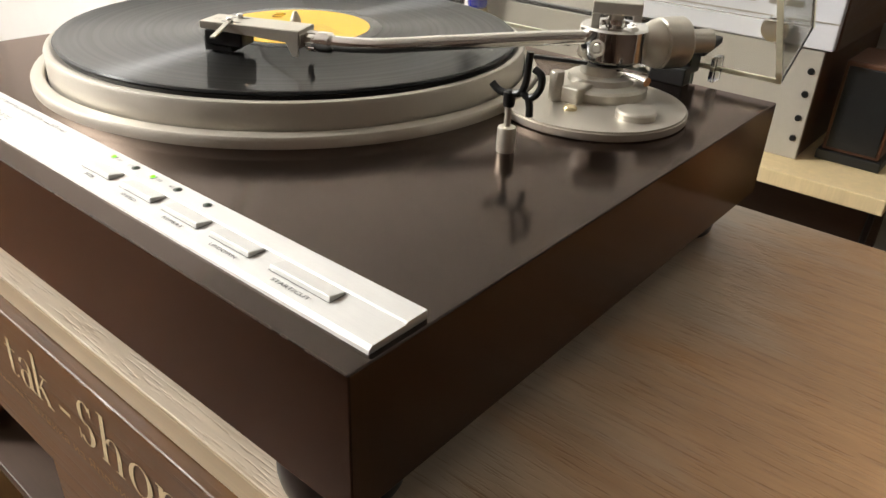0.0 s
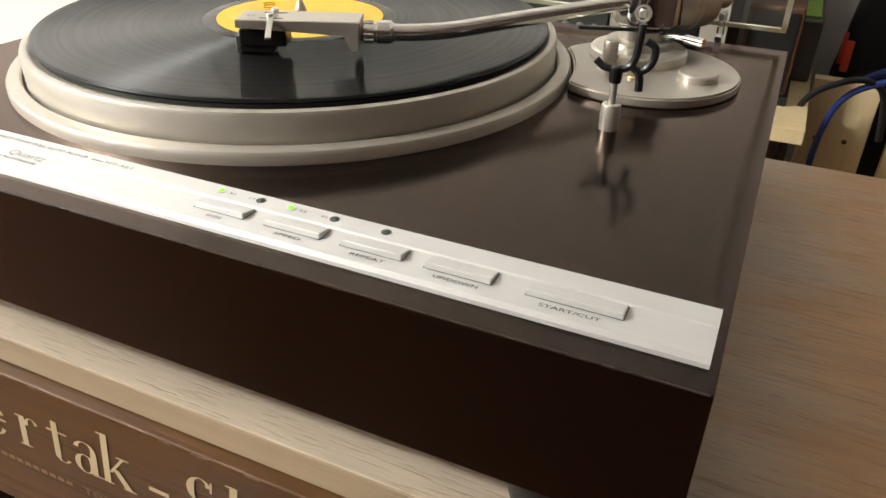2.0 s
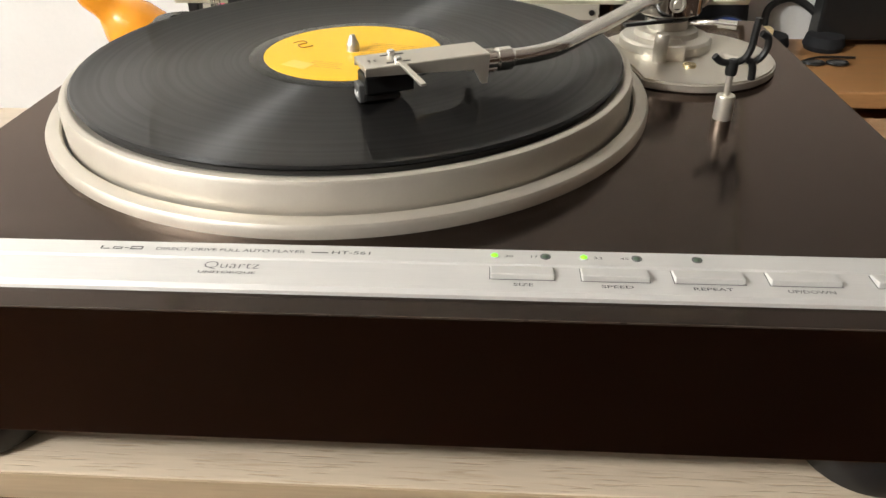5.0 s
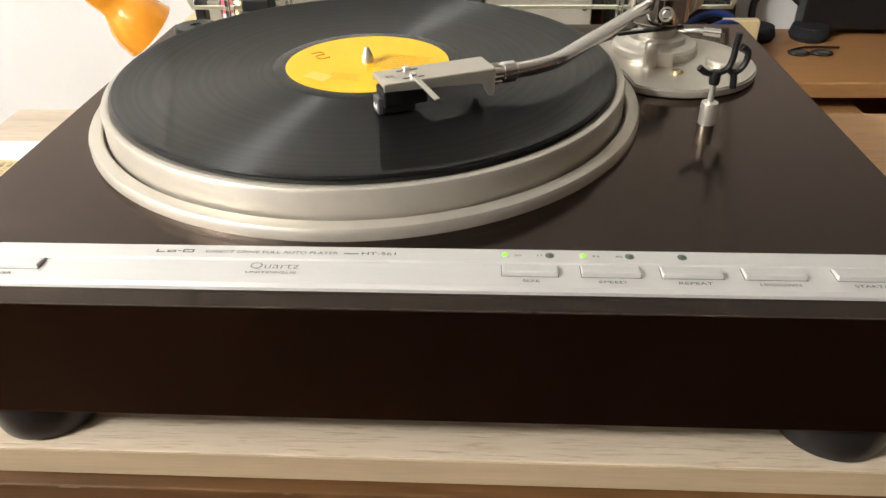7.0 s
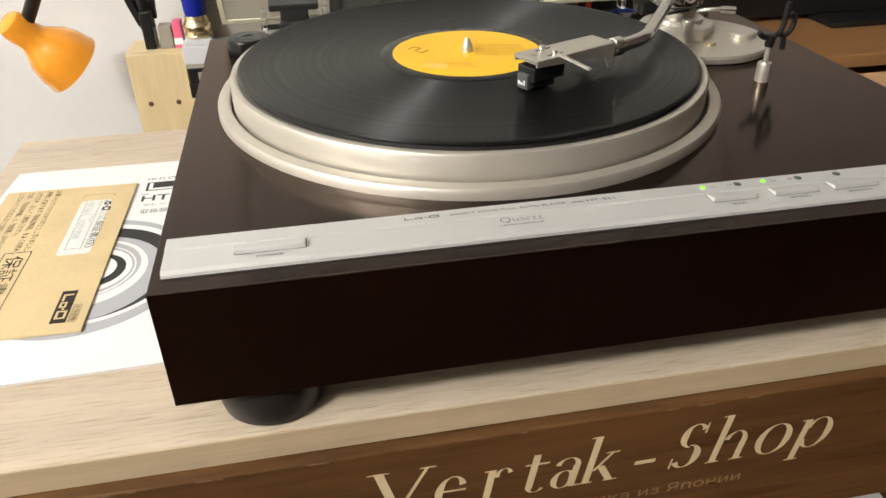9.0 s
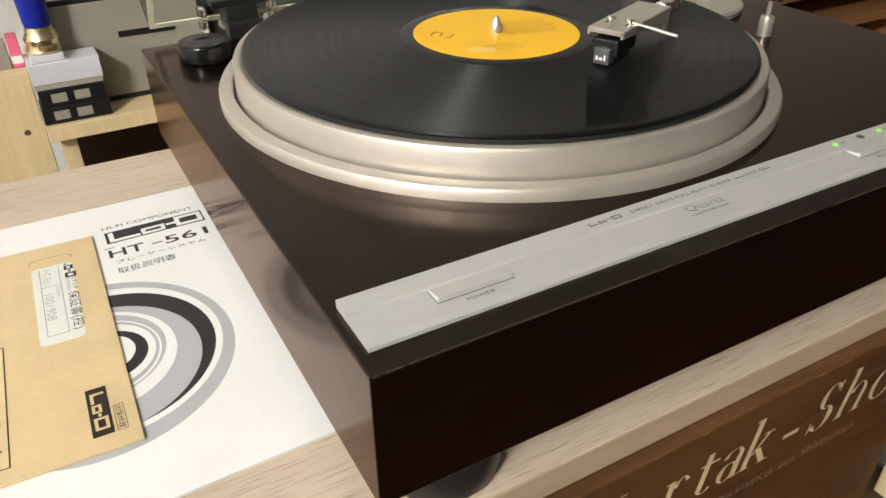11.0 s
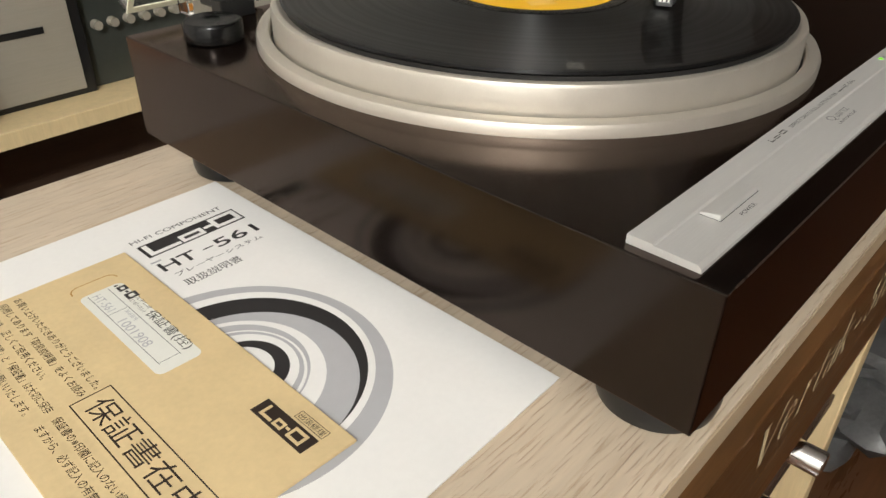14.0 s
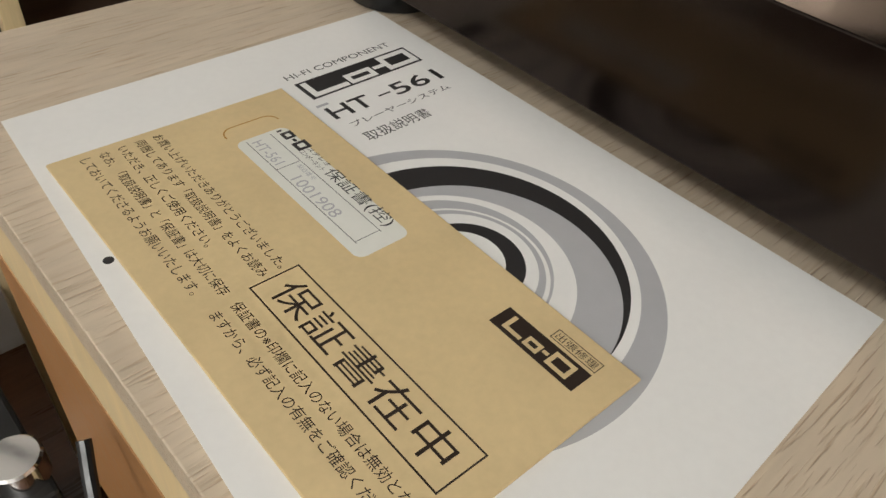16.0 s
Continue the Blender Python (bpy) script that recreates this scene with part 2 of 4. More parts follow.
def part(name, bm, material, parent, label="", smooth=True):
    o = link(name, bm, material, smooth)
    o.parent = parent
    o.matrix_parent_inverse = parent.matrix_basis.inverted() if parent.parent is None else (parent.parent.matrix_basis @ parent.matrix_parent_inverse @ parent.matrix_basis).inverted()
    if label:
        o["label"] = label
    return o


def thing(name, x, y, z, label, category, group="", kind=""):
    e = new(name)
    e.empty_display_size = 0.02
    e.location = (x, y, z)
    return tagged(e, label, category, group, kind)


def single(name, bm, material, label, category, group="", kind="", smooth=True):
    return tagged(link(name, bm, material, smooth), label, category, group, kind)


def box(x0, x1, y0, y1, z0, z1, bevel=0.0, seg=2):
    bm = bmesh.new()
    bmesh.ops.create_cube(bm, size=1)
    for v in bm.verts:
        v.co = Vector(((x0 + x1) / 2 + v.co.x * (x1 - x0), (y0 + y1) / 2 + v.co.y * (y1 - y0), (z0 + z1) / 2 + v.co.z * (z1 - z0)))
    if bevel:
        bmesh.ops.bevel(bm, geom=bm.edges[:], offset=bevel, segments=seg, affect="EDGES", profile=0.5)
    return bm


def join(*parts):
    out = bmesh.new()
    for p in parts:
        me = bpy.data.meshes.new("tmp")
        p.to_mesh(me)
        p.free()
        out.from_mesh(me)
        bpy.data.meshes.remove(me)
    return out


def move(bm, m):
    bm.transform(m)
    return bm


def lathe(profile, n=64, m=None):
    """Turns a profile of (radius, height) round z; the ends are closed on the axis where the radius is 0."""
    bm = bmesh.new()
    rings = []
    for r, z in profile:
        if r < 1e-7:
            rings.append([bm.verts.new((0, 0, z))])
        else:
            rings.append([bm.verts.new((r * math.cos(2 * math.pi * k / n), r * math.sin(2 * math.pi * k / n), z)) for k in range(n)])
    for a, b in zip(rings, rings[1:]):
        for k in range(n):
            q = [a[k % len(a)], a[(k + 1) % len(a)], b[(k + 1) % len(b)], b[k % len(b)]]
            u = list(dict.fromkeys(q))
            if len(u) > 2:
                bm.faces.new(u)
    bmesh.ops.recalc_face_normals(bm, faces=bm.faces[:])
    for f in bm.faces:
        f.smooth = True
    if m is not None:
        bm.transform(m)
    return bm


def at(x, y, z):
    return Matrix.Translation((x, y, z))


def aim(p, q):
    """Takes the z axis at the origin to the line from p towards q."""
    return Matrix.Translation(p) @ (Vector(q) - Vector(p)).to_track_quat("Z", "Y").to_matrix().to_4x4()


def rod(p, q, r, n=24, r2=None):
    length = (Vector(q) - Vector(p)).length
    return lathe([(0, 0), (r, 0), (r if r2 is None else r2, length), (0, length)], n, aim(p, q))


def tube(points, r, n=16, smooth=True):
    """A round bar along a smooth line through the points."""
    pts = [Vector(p) for p in points]
    if smooth:
        fine = []
        for i in range(len(pts) - 1):
            a, b, c, d = pts[max(i - 1, 0)], pts[i], pts[i + 1], pts[min(i + 2, len(pts) - 1)]
            for k in range(8):
                t = k / 8
                fine.append(0.5 * (2 * b + (c - a) * t + (2 * a - 5 * b + 4 * c - d) * t * t + (3 * b - a - 3 * c + d) * t ** 3))
        pts = fine + [pts[-1]]
    bm = bmesh.new()
    rings, side = [], None
    for i, p in enumerate(pts):
        d = (pts[min(i + 1, len(pts) - 1)] - pts[max(i - 1, 0)]).normalized()
        if side is None:
            side = d.orthogonal().normalized()
        side = (side - d * side.dot(d)).normalized()
        up = d.cross(side)
        rings.append([bm.verts.new(p + r * (math.cos(2 * math.pi * k / n) * side + math.sin(2 * math.pi * k / n) * up)) for k in range(n)])
    for a, b in zip(rings, rings[1:]):
        for k in range(n):
            bm.faces.new((a[k], a[(k + 1) % n], b[(k + 1) % n], b[k]))
    bm.faces.new(rings[0]), bm.faces.new(rings[-1])
    bmesh.ops.recalc_face_normals(bm, faces=bm.faces[:])
    for f in bm.faces:
        f.smooth = True
    return bm


def prism(poly, z0, z1, bevel=0.0):
    bm = bmesh.new()
    f = bm.faces.new([bm.verts.new((x, y, z0)) for x, y in poly])
    up = bmesh.ops.extrude_face_region(bm, geom=[f])
    for v in up["geom"]:
        if isinstance(v, bmesh.types.BMVert):
            v.co.z = z1
    bmesh.ops.recalc_face_normals(bm, faces=bm.faces[:])
    if bevel:
        bmesh.ops.bevel(bm, geom=bm.edges[:], offset=bevel, segments=2, affect="EDGES")
    return bm


def circle(cx, cy, r, n=96):
    return [(cx + r * math.cos(2 * math.pi * k / n), cy + r * math.sin(2 * math.pi * k / n)) for k in range(n)]


def words(body, width, height, m, bold=0.0):
    """A line of print, fitted into width x height from the corner at the origin of m, in the plane of its x and y."""
    c = bpy.data.curves.new("tmp", "FONT")
    c.body, c.resolution_u, c.offset = body, 3, bold
    o = bpy.data.objects.new("tmp", c)
    me = o.to_mesh()
    bm = bmesh.new()
    bm.from_mesh(me)
    o.to_mesh_clear()
    bpy.data.objects.remove(o)
    bpy.data.curves.remove(c)
    xs, ys = [v.co.x for v in bm.verts], [v.co.y for v in bm.verts]
    w, h = max(xs) - min(xs), max(ys) - min(ys)
    for v in bm.verts:
        v.co = Vector(((v.co.x - min(xs)) / w * width, (v.co.y - min(ys)) / h * height, 0))
    return move(bm, m)


def sheet(w, h, m, x=0.0, y=0.0):
    """A flat printed bar."""
    bm = bmesh.new()
    bm.faces.new([bm.verts.new(p) for p in ((x, y, 0), (x + w, y, 0), (x + w, y + h, 0), (x, y + h, 0))])
    return move(bm, m)


def frame_lines(w, h, t, m):
    return join(sheet(w, t, m), sheet(w, t, m, 0, h - t), sheet(t, h - 2 * t, m, 0, t), sheet(t, h - 2 * t, m, w - t, t))


# ---------- the room ----------
FLOOR_Z, CEIL_Z = -0.85, 1.65
WALL_Y = 0.86
single("floor", box(-2.9, 2.4, -2.7, 1.0, FLOOR_Z - 0.08, FLOOR_Z), M_FLOOR, "reddish brown wooden floor", "floor", kind="structure")
single("ceiling", box(-2.9, 2.4, -2.7, 1.0, CEIL_Z, CEIL_Z + 0.1), M_CEIL, "white painted ceiling", "ceiling", kind="structure")
single("wall_north", box(-2.9, 2.4, WALL_Y, 0.98, FLOOR_Z, CEIL_Z), M_WALL, "off-white painted wall behind the desk", "wall", kind="structure")
single("wall_west", box(-3.0, -2.9, -2.7, 0.98, FLOOR_Z, CEIL_Z), M_WALL, "off-white painted side wall", "wall", kind="structure")
# unseen walls, added to close the room and made dark for dark reflections
single("wall_east", box(2.4, 2.5, -2.7, 0.98, FLOOR_Z, CEIL_Z), M_DARKWOOD, "unseen dark side wall, added to close the room", "wall", kind="structure")
single("wall_south", box(-2.9, 2.4, -2.8, -2.7, FLOOR_Z, CEIL_Z), M_DARKWOOD, "unseen dark wall behind the camera, added to keep reflections dark", "wall", kind="structure")

# ---------- the cabinet under the turntable ----------
TX0, TX1, TY0, TY1 = -0.369, 0.56, -0.2115, 0.204
cab = thing("hifi_cabinet", 0.1, 0, FLOOR_Z, "light oak laminate cabinet with a stained front board", "cabinet")
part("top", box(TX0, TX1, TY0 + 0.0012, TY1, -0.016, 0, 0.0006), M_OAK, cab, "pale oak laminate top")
part("edge_band", box(TX0, TX1, TY0, TY0 + 0.001, -0.0158, -0.0003), M_OAK_EDGE, cab, "tan edge band")
for lx in (TX0 + 0.02, 0.338):
    for ly in (-0.2, TY1 - 0.05):
        part("leg", box(lx, lx + 0.034, ly, ly + 0.035, FLOOR_Z, -0.016, 0.002), M_PINE, cab, "square pine leg")
part("shelf", box(TX0 + 0.02, 0.37, -0.19, TY1, -0.345, -0.330, 0.001), M_DARKWOOD, cab)
part("back_rail", box(TX0 + 0.02, 0.37, TY1 - 0.02, TY1 - 0.004, -0.09, -0.016, 0.001), M_PINE, cab)
SIGN_Y = -0.2190
board = part("front_board", box(TX0 + 0.004, 0.40, SIGN_Y, -0.2005, -0.124, -0.0168, 0.0012), M_STAIN, cab, "dark stained front board with pale lettering")
rnd = random.Random(4)
for k in range(16):
    wx = rnd.uniform(-0.33, 0.33)
    part("worn_spot", box(wx, wx + rnd.uniform(0.003, 0.012), SIGN_Y - 0.0002, SIGN_Y + 0.001, -0.0180 - rnd.uniform(0, 0.0006), -0.0174), M_WORN, board)
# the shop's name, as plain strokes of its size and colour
SM = Matrix(((1, 0, 0, -0.004), (0, 0, -1, SIGN_Y - 0.0004), (0, 1, 0, 0), (0, 0, 0, 1)))
BASE, CAP, XH = -0.0655, 0.0340, 0.0230


SLANT = 0.17


def leaning(pts, k):
    """One flat piece of a letter; later pieces lie a hair above the earlier ones."""
    bm = bmesh.new()
    bm.faces.new([bm.verts.new((x + SLANT * z, BASE + z, 0.00003 * k)) for x, z in pts])
    return move(bm, SM)


def stem(x, z0, z1, w, k=0):
    return leaning(((x, z0), (x + w, z0), (x + w, z1), (x, z1)), k)


def bar(x, z, x2, z2, w, k=1):
    """A diagonal, w wide along the line."""
    return leaning(((x, z), (x + w, z), (x2 + w, z2), (x2, z2)), k)


def serif(x, z, w, k=2):
    return leaning(((x, z), (x + w, z), (x + w * 0.92, z + 0.0010), (x + w * 0.08, z + 0.0010)), k)


def bow(x, z, rx, rz, t, a0=0, a1=360, k=3):
    """A bowed stroke, thick at its sides and thin above and below."""
    bm = bmesh.new()
    rows = []
    for i in range(29):
        a = radians(a0 + (a1 - a0) * i / 28)
        ca, sa = math.cos(a), math.sin(a)
        w = t * (0.30 + 0.80 * abs(ca))
        rows.append([])
        for d in (0, -w):
            px, pz = x + (rx + d) * ca, z + (rz + d * 0.45) * sa
            rows[-1].append(bm.verts.new((px + SLANT * pz, BASE + pz, 0.00003 * k)))
    for p, q in zip(rows, rows[1:]):
        bm.faces.new((p[0], q[0], q[1], p[1]))
    return move(bm, SM)


T = 0.0042
letters = [
    join(bar(-0.0835, 0, -0.0985, CAP, 0.0052, 0), bar(-0.0830, 0.0004, -0.0705, CAP, 0.0022), serif(-0.1020, CAP - 0.001, 0.0125), serif(-0.0740, CAP - 0.001, 0.0095)),
    join(bow(-0.0545, XH * 0.5, 0.0088, XH * 0.52, T, 25, 325), leaning(((-0.0620, XH * 0.50), (-0.0462, XH * 0.50), (-0.0460, XH * 0.56), (-0.0620, XH * 0.56)), 4)),
    join(stem(-0.0380, 0, XH, T), serif(-0.0405, 0, 0.0095), serif(-0.0408, XH - 0.001, 0.006), bow(-0.0290, XH * 0.66, 0.0060, XH * 0.36, 0.0034, 35, 165)),
    join(stem(-0.0170, 0.003, XH * 1.28, T), bow(-0.0110, 0.0052, 0.0060, 0.0054, 0.003, 185, 330), leaning(((-0.0205, XH - 0.0014), (-0.0065, XH - 0.0014), (-0.0065, XH), (-0.0205, XH)), 4)),
    join(bow(0.0065, XH * 0.29, 0.0072, XH * 0.31, 0.0036), stem(0.0105, 0.0010, XH * 0.74, T), bow(0.0070, XH * 0.72, 0.0077, XH * 0.30, 0.0032, 5, 165), serif(0.0105, 0, 0.0075)),
    join(stem(0.0230, 0, CAP * 1.06, T), serif(0.0205, 0, 0.0092), serif(0.0203, CAP * 1.06 - 0.001, 0.0066), bar(0.0268, XH * 0.40, 0.0355, XH - 0.0006, 0.0020), bar(0.0375, 0, 0.0290, XH * 0.55, 0.0046, 3), serif(0.0320, XH - 0.001, 0.0088, 4), serif(0.0352, 0, 0.0095, 5)),
    join(stem(0.0475, XH * 0.37, XH * 0.50, 0.0125)),
    join(bow(0.0728, CAP * 0.735, 0.0080, CAP * 0.265, T, 30, 270), bow(0.0728, CAP * 0.265, 0.0088, CAP * 0.265, 0.0046, -150, 92), stem(0.0785, CAP * 0.76, CAP * 0.99, 0.0012, 5), stem(0.0640, CAP * 0.02, CAP * 0.26, 0.0012, 5)),
    join(stem(0.0895, 0, CAP * 1.08, T), serif(0.0872, 0, 0.0090), serif(0.0868, CAP * 1.08 - 0.001, 0.0066), bow(0.1010, XH * 0.62, 0.0078, XH * 0.40, 0.0036, 0, 160), stem(0.1046, 0, XH * 0.64, T, 1), serif(0.1022, 0, 0.0092, 5)),
    join(bow(0.1265, XH * 0.5, 0.0112, XH * 0.53, T)),
    join(stem(0.1440, -0.0092, XH, T), serif(0.1415, -0.0092, 0.0095), serif(0.1412, XH - 0.001, 0.0066), bow(0.1545, XH * 0.5, 0.0100, XH * 0.53, T, -155, 155)),
]
for bm, gap in zip(letters, (0.0, 0.001, 0.004, 0.007, 0.005, 0.001, 0.006, 0.0122, 0.0122, 0.0128, 0.0122)):
    part("letter_shape", move(bm, at(gap, 0, 0)), M_BRAND, board, "pale painted letter stroke", False)
part("small_print", words("техника из Японии", 0.122, 0.0072, SM @ at(0.004, -0.0850, 0)), M_FAINT, board, "small pale Cyrillic lettering", False)
part("small_print_bar", join(*[sheet(0.0045, 0.0030, SM, -0.083 + 0.0062 * k, -0.0838) for k in range(13)]), M_FAINT, board, "small pale lettering", False)

# ---------- the amplifier on the shelf below ----------
amp = thing("amplifier", 0.05, -0.05, -0.330, "dark amplifier with a glossy front and chrome knobs", "amplifier")
part("body", box(-0.115, 0.275, -0.170, 0.15, -0.322, -0.195, 0.002), M_BLACK, amp)
part("fascia", box(-0.120, 0.28, -0.182, -0.170, -0.324, -0.190, 0.002), M_STAIN, amp, "glossy dark fascia")
part("fascia_rim", box(-0.122, 0.282, -0.184, -0.1725, -0.1895, -0.1835, 0.001), M_WHITE, amp, "silver trim along the fascia")
for kx, kr in ((0.010, 0.005), (0.079, 0.006), (0.150, 0.012)):
    k = part("knob", lathe([(0, 0.044), (kr - 0.001, 0.044), (kr, 0.0425), (kr, 0.012), (kr * 0.75, 0.010), (kr * 0.75, 0), (0, 0)], 32, Matrix.Translation((kx, -0.180, -0.258)) @ Matrix.Rotation(radians(90), 4, "X")), M_CHROME, amp, "chrome knob")
    part("collar", lathe([(kr * 0.8, 0), (kr * 0.8, 0.004), (0, 0.004)], 24, Matrix.Translation((kx, -0.1795, -0.258)) @ Matrix.Rotation(radians(90), 4, "X")), M_BLACK, k)
for fx in (-0.08, 0.24):
    for fy in (-0.13, 0.11):
        part("foot", lathe([(0, 0), (0.012, 0), (0.014, 0.008), (0, 0.008)], 20, at(fx, fy, -0.330)), M_RUBBER, amp)

# ---------- the turntable ----------
CX, CY = 0.003, 0.007
PZ = 0.0915
PX0, PX1, PY0, PY1 = -0.185, 0.287, -0.213, 0.171
tt = thing("turntable", 0.05, 0, 0, "dark wood-veneered turntable with silver platter, standing on oak cabinet", "turntable")
plinth = part("plinth", box(PX0, PX1, PY0, PY1, 0.028, PZ, 0.0007), M_PLINTH, tt, "dark brown veneered plinth")
# paler strip colours in the glint along the front edge, with its rubbed spots
part("edge_glint_wear", box(PX0 + 0.001, PX1 - 0.001, PY0 - 0.00015, PY0 + 0.0004, PZ - 0.0004, PZ + 0.00012), M_GLINT_RUBBED, plinth, "front edge strip, paler for its glint and rubbed spots")
for fx in (-0.143, 0.247):
    for fy in (-0.181, 0.138):
        ft = part("foot", lathe([(0, 0), (0.0225, 0), (0.0262, 0.002), (0.0272, 0.007), (0.0272, 0.022), (0.025, 0.026), (0.021, 0.0285), (0, 0.0285)], 48, at(fx, fy, 0)), M_BLACK, tt, "round black foot")
        part("rubber_pad", lathe([(0.0200, 0.0), (0.0215, -0.0001 + 0.0002), (0.0225, 0.0006), (0.0235, 0.0012)], 48, at(fx, fy, 0)), M_RUBBER, ft)
# control panel: a low rear strip, a shallow step and a sloping front edge
panel_profile = [(-0.2015, 0.0912), (-0.2012, 0.0930), (-0.1995, 0.0943), (-0.1835, 0.0945), (-0.1828, 0.0951), (-0.1730, 0.0951), (-0.1730, 0.0912)]
bm = bmesh.new()
ends = [[bm.verts.new((x, y, z)) for y, z in panel_profile] for x in (-0.180, 0.284)]
k = len(panel_profile)
for i in range(k):
    bm.faces.new((ends[0][i], ends[0][(i + 1) % k], ends[1][(i + 1) % k], ends[1][i]))
bm.faces.new(ends[0]), bm.faces.new(ends[1])
bmesh.ops.recalc_face_normals(bm, faces=bm.faces[:])
panel = part("control_panel", bm, M_SILVER, tt, "brushed aluminium control strip", False)


def button(x0, x1, name):
    """A low sloping key, thicker at its front edge."""
    bm = bmesh.new()
    y0, y1, z = -0.1925, -0.1845, 0.0944
    v = [bm.verts.new(p) for p in ((x0, y0, z), (x1, y0, z), (x1, y1, z), (x0, y1, z), (x0, y0 + 0.0004, z + 0.0024), (x1, y0 + 0.0004, z + 0.0024), (x1, y1, z + 0.0010), (x0, y1, z + 0.0010))]
    for f in ((0, 1, 5, 4), (1, 2, 6, 5), (2, 3, 7, 6), (3, 0, 4, 7), (4, 5, 6, 7)):
        bm.faces.new([v[i] for i in f])
    bmesh.ops.bevel(bm, geom=[e for e in bm.edges if e.is_manifold], offset=0.0003, segments=1, affect="EDGES")
    b = part(name, bm, M_SILVER, panel)
    part("button_gap", join(sheet(x1 - x0 + 0.0008, 0.00035, at(x0 - 0.0004, y0 - 0.00035, 0.09462)), sheet(0.0004, 0.0080, at(x0 - 0.0004, y0, 0.09462)), sheet(0.0003, 0.0080, at(x1, y0, 0.09462))), M_PRINT, panel, "", False)
    return b


button(-0.1485, -0.1165, "power_button")
for bx0, bx1 in ((0.085, 0.1085), (0.1185, 0.143), (0.152, 0.177), (0.186, 0.211), (0.2235, 0.256)):
    button(bx0, bx1, "button")
for lx, on in ((0.0865, True), (0.1060, False), (0.1205, True), (0.1405, False), (0.1630, False)):
    led = part("indicator_light", lathe([(0.0014, 0), (0.0013, 0.0006), (0.0008, 0.0010), (0, 0.0011)], 20, at(lx, -0.1775, 0.0949)), M_LED if on else M_LED_OFF, panel, "lit green lamp" if on else "unlit lamp")
    part("light_rim", lathe([(0.0014, 0), (0.0014, 0.0004), (0.0020, 0.0004), (0.0020, 0)], 24, at(lx, -0.1775, 0.0950)), M_PRINT if not on else M_SILVER, led)
FLAT, HI = 0.09458, 0.09518
for body, x, y, w, h, z in (
    ("DIRECT DRIVE FULL AUTO PLAYER", -0.0465, -0.1790, 0.0595, 0.0021, HI), ("HT-561", 0.0235, -0.1790, 0.0150, 0.0023, HI),
    ("Quartz", -0.0240, -0.1905, 0.0215, 0.0052, FLAT), ("UNITORQUE", -0.0250, -0.1935, 0.0220, 0.0018, FLAT),
    ("30", 0.0905, -0.1784, 0.0032, 0.0016, HI), ("17", 0.1005, -0.1784, 0.0026, 0.0016, HI), ("33", 0.1243, -0.1784, 0.0032, 0.0016, HI), ("45", 0.1342, -0.1784, 0.0032, 0.0016, HI),
    ("SIZE", 0.0935, -0.1965, 0.0072, 0.0018, FLAT), ("SPEED", 0.1252, -0.1965, 0.0115, 0.0018, FLAT), ("REPEAT", 0.1580, -0.1965, 0.0140, 0.0018, FLAT),
    ("UP/DOWN", 0.1910, -0.1967, 0.0165, 0.0019, FLAT), ("START/CUT", 0.2290, -0.1967, 0.0205, 0.0019, FLAT), ("POWER", -0.1385, -0.1967, 0.0120, 0.0018, FLAT)):
    part("printed_word", words(body, w, h, at(x, y, z), -0.012 if h > 0.004 else 0.008), M_FINEPRINT if h > 0.004 else M_PRINT, panel, "", False)
part("brand_mark", join(sheet(0.0006, 0.0024, at(-0.0690, -0.1790, HI)), sheet(0.0040, 0.0006, at(-0.0690, -0.1790, HI)), frame_lines(0.0038, 0.0017, 0.0005, at(-0.0640, -0.1790, HI)), sheet(0.0016, 0.0005, at(-0.0594, -0.1781, HI)), frame_lines(0.0050, 0.0024, 0.0006, at(-0.0570, -0.1790, HI))), M_INK, panel, "dark brand mark as plain strokes", False)
part("model_bar", sheet(0.0065, 0.0008, at(0.0155, -0.1787, HI)), M_PRINT, panel, "", False)

# platter, ring and spindle
part("platter_ring", lathe([(0.1705, PZ - 0.0005), (0.1705, PZ + 0.0045), (0.1695, PZ + 0.0062), (0.1668, PZ + 0.0070), (0.1632, PZ + 0.0070), (0.1622, PZ + 0.0060), (0.1620, PZ - 0.0005)], 192, at(CX, CY, 0)), M_TURNED, tt, "champagne silver ring round the platter")
part("platter_gap", lathe([(0.158, PZ + 0.0003), (0.1628, PZ + 0.0003)], 128, at(CX, CY, 0)), M_BLACK, tt, "dark gap under the platter")
platter = part("platter", lathe([(0.1560, PZ + 0.0008), (0.1600, PZ + 0.0012), (0.1604, PZ + 0.0030), (0.1604, PZ + 0.0195), (0.1596, PZ + 0.0212), (0.1575, PZ + 0.0218), (0.1555, PZ + 0.0214), (0.1535, PZ + 0.0200), (0, PZ + 0.0200)], 192, at(CX, CY, 0)), M_TURNED, tt, "satin aluminium platter")
part("platter_mat", lathe([(0.1525, PZ + 0.0198), (0.1525, PZ + 0.0225), (0.149, PZ + 0.0228), (0.0, PZ + 0.0228)], 128, at(CX, CY, 0)), M_RUBBER, platter, "black rubber mat")
part("spindle", lathe([(0.0037, PZ + 0.020), (0.0037, PZ + 0.0292), (0.0034, PZ + 0.0300), (0.0014, PZ + 0.0350), (0, PZ + 0.0353)], 32, at(CX, CY, 0)), M_CAST, platter, "polished bullet spindle")

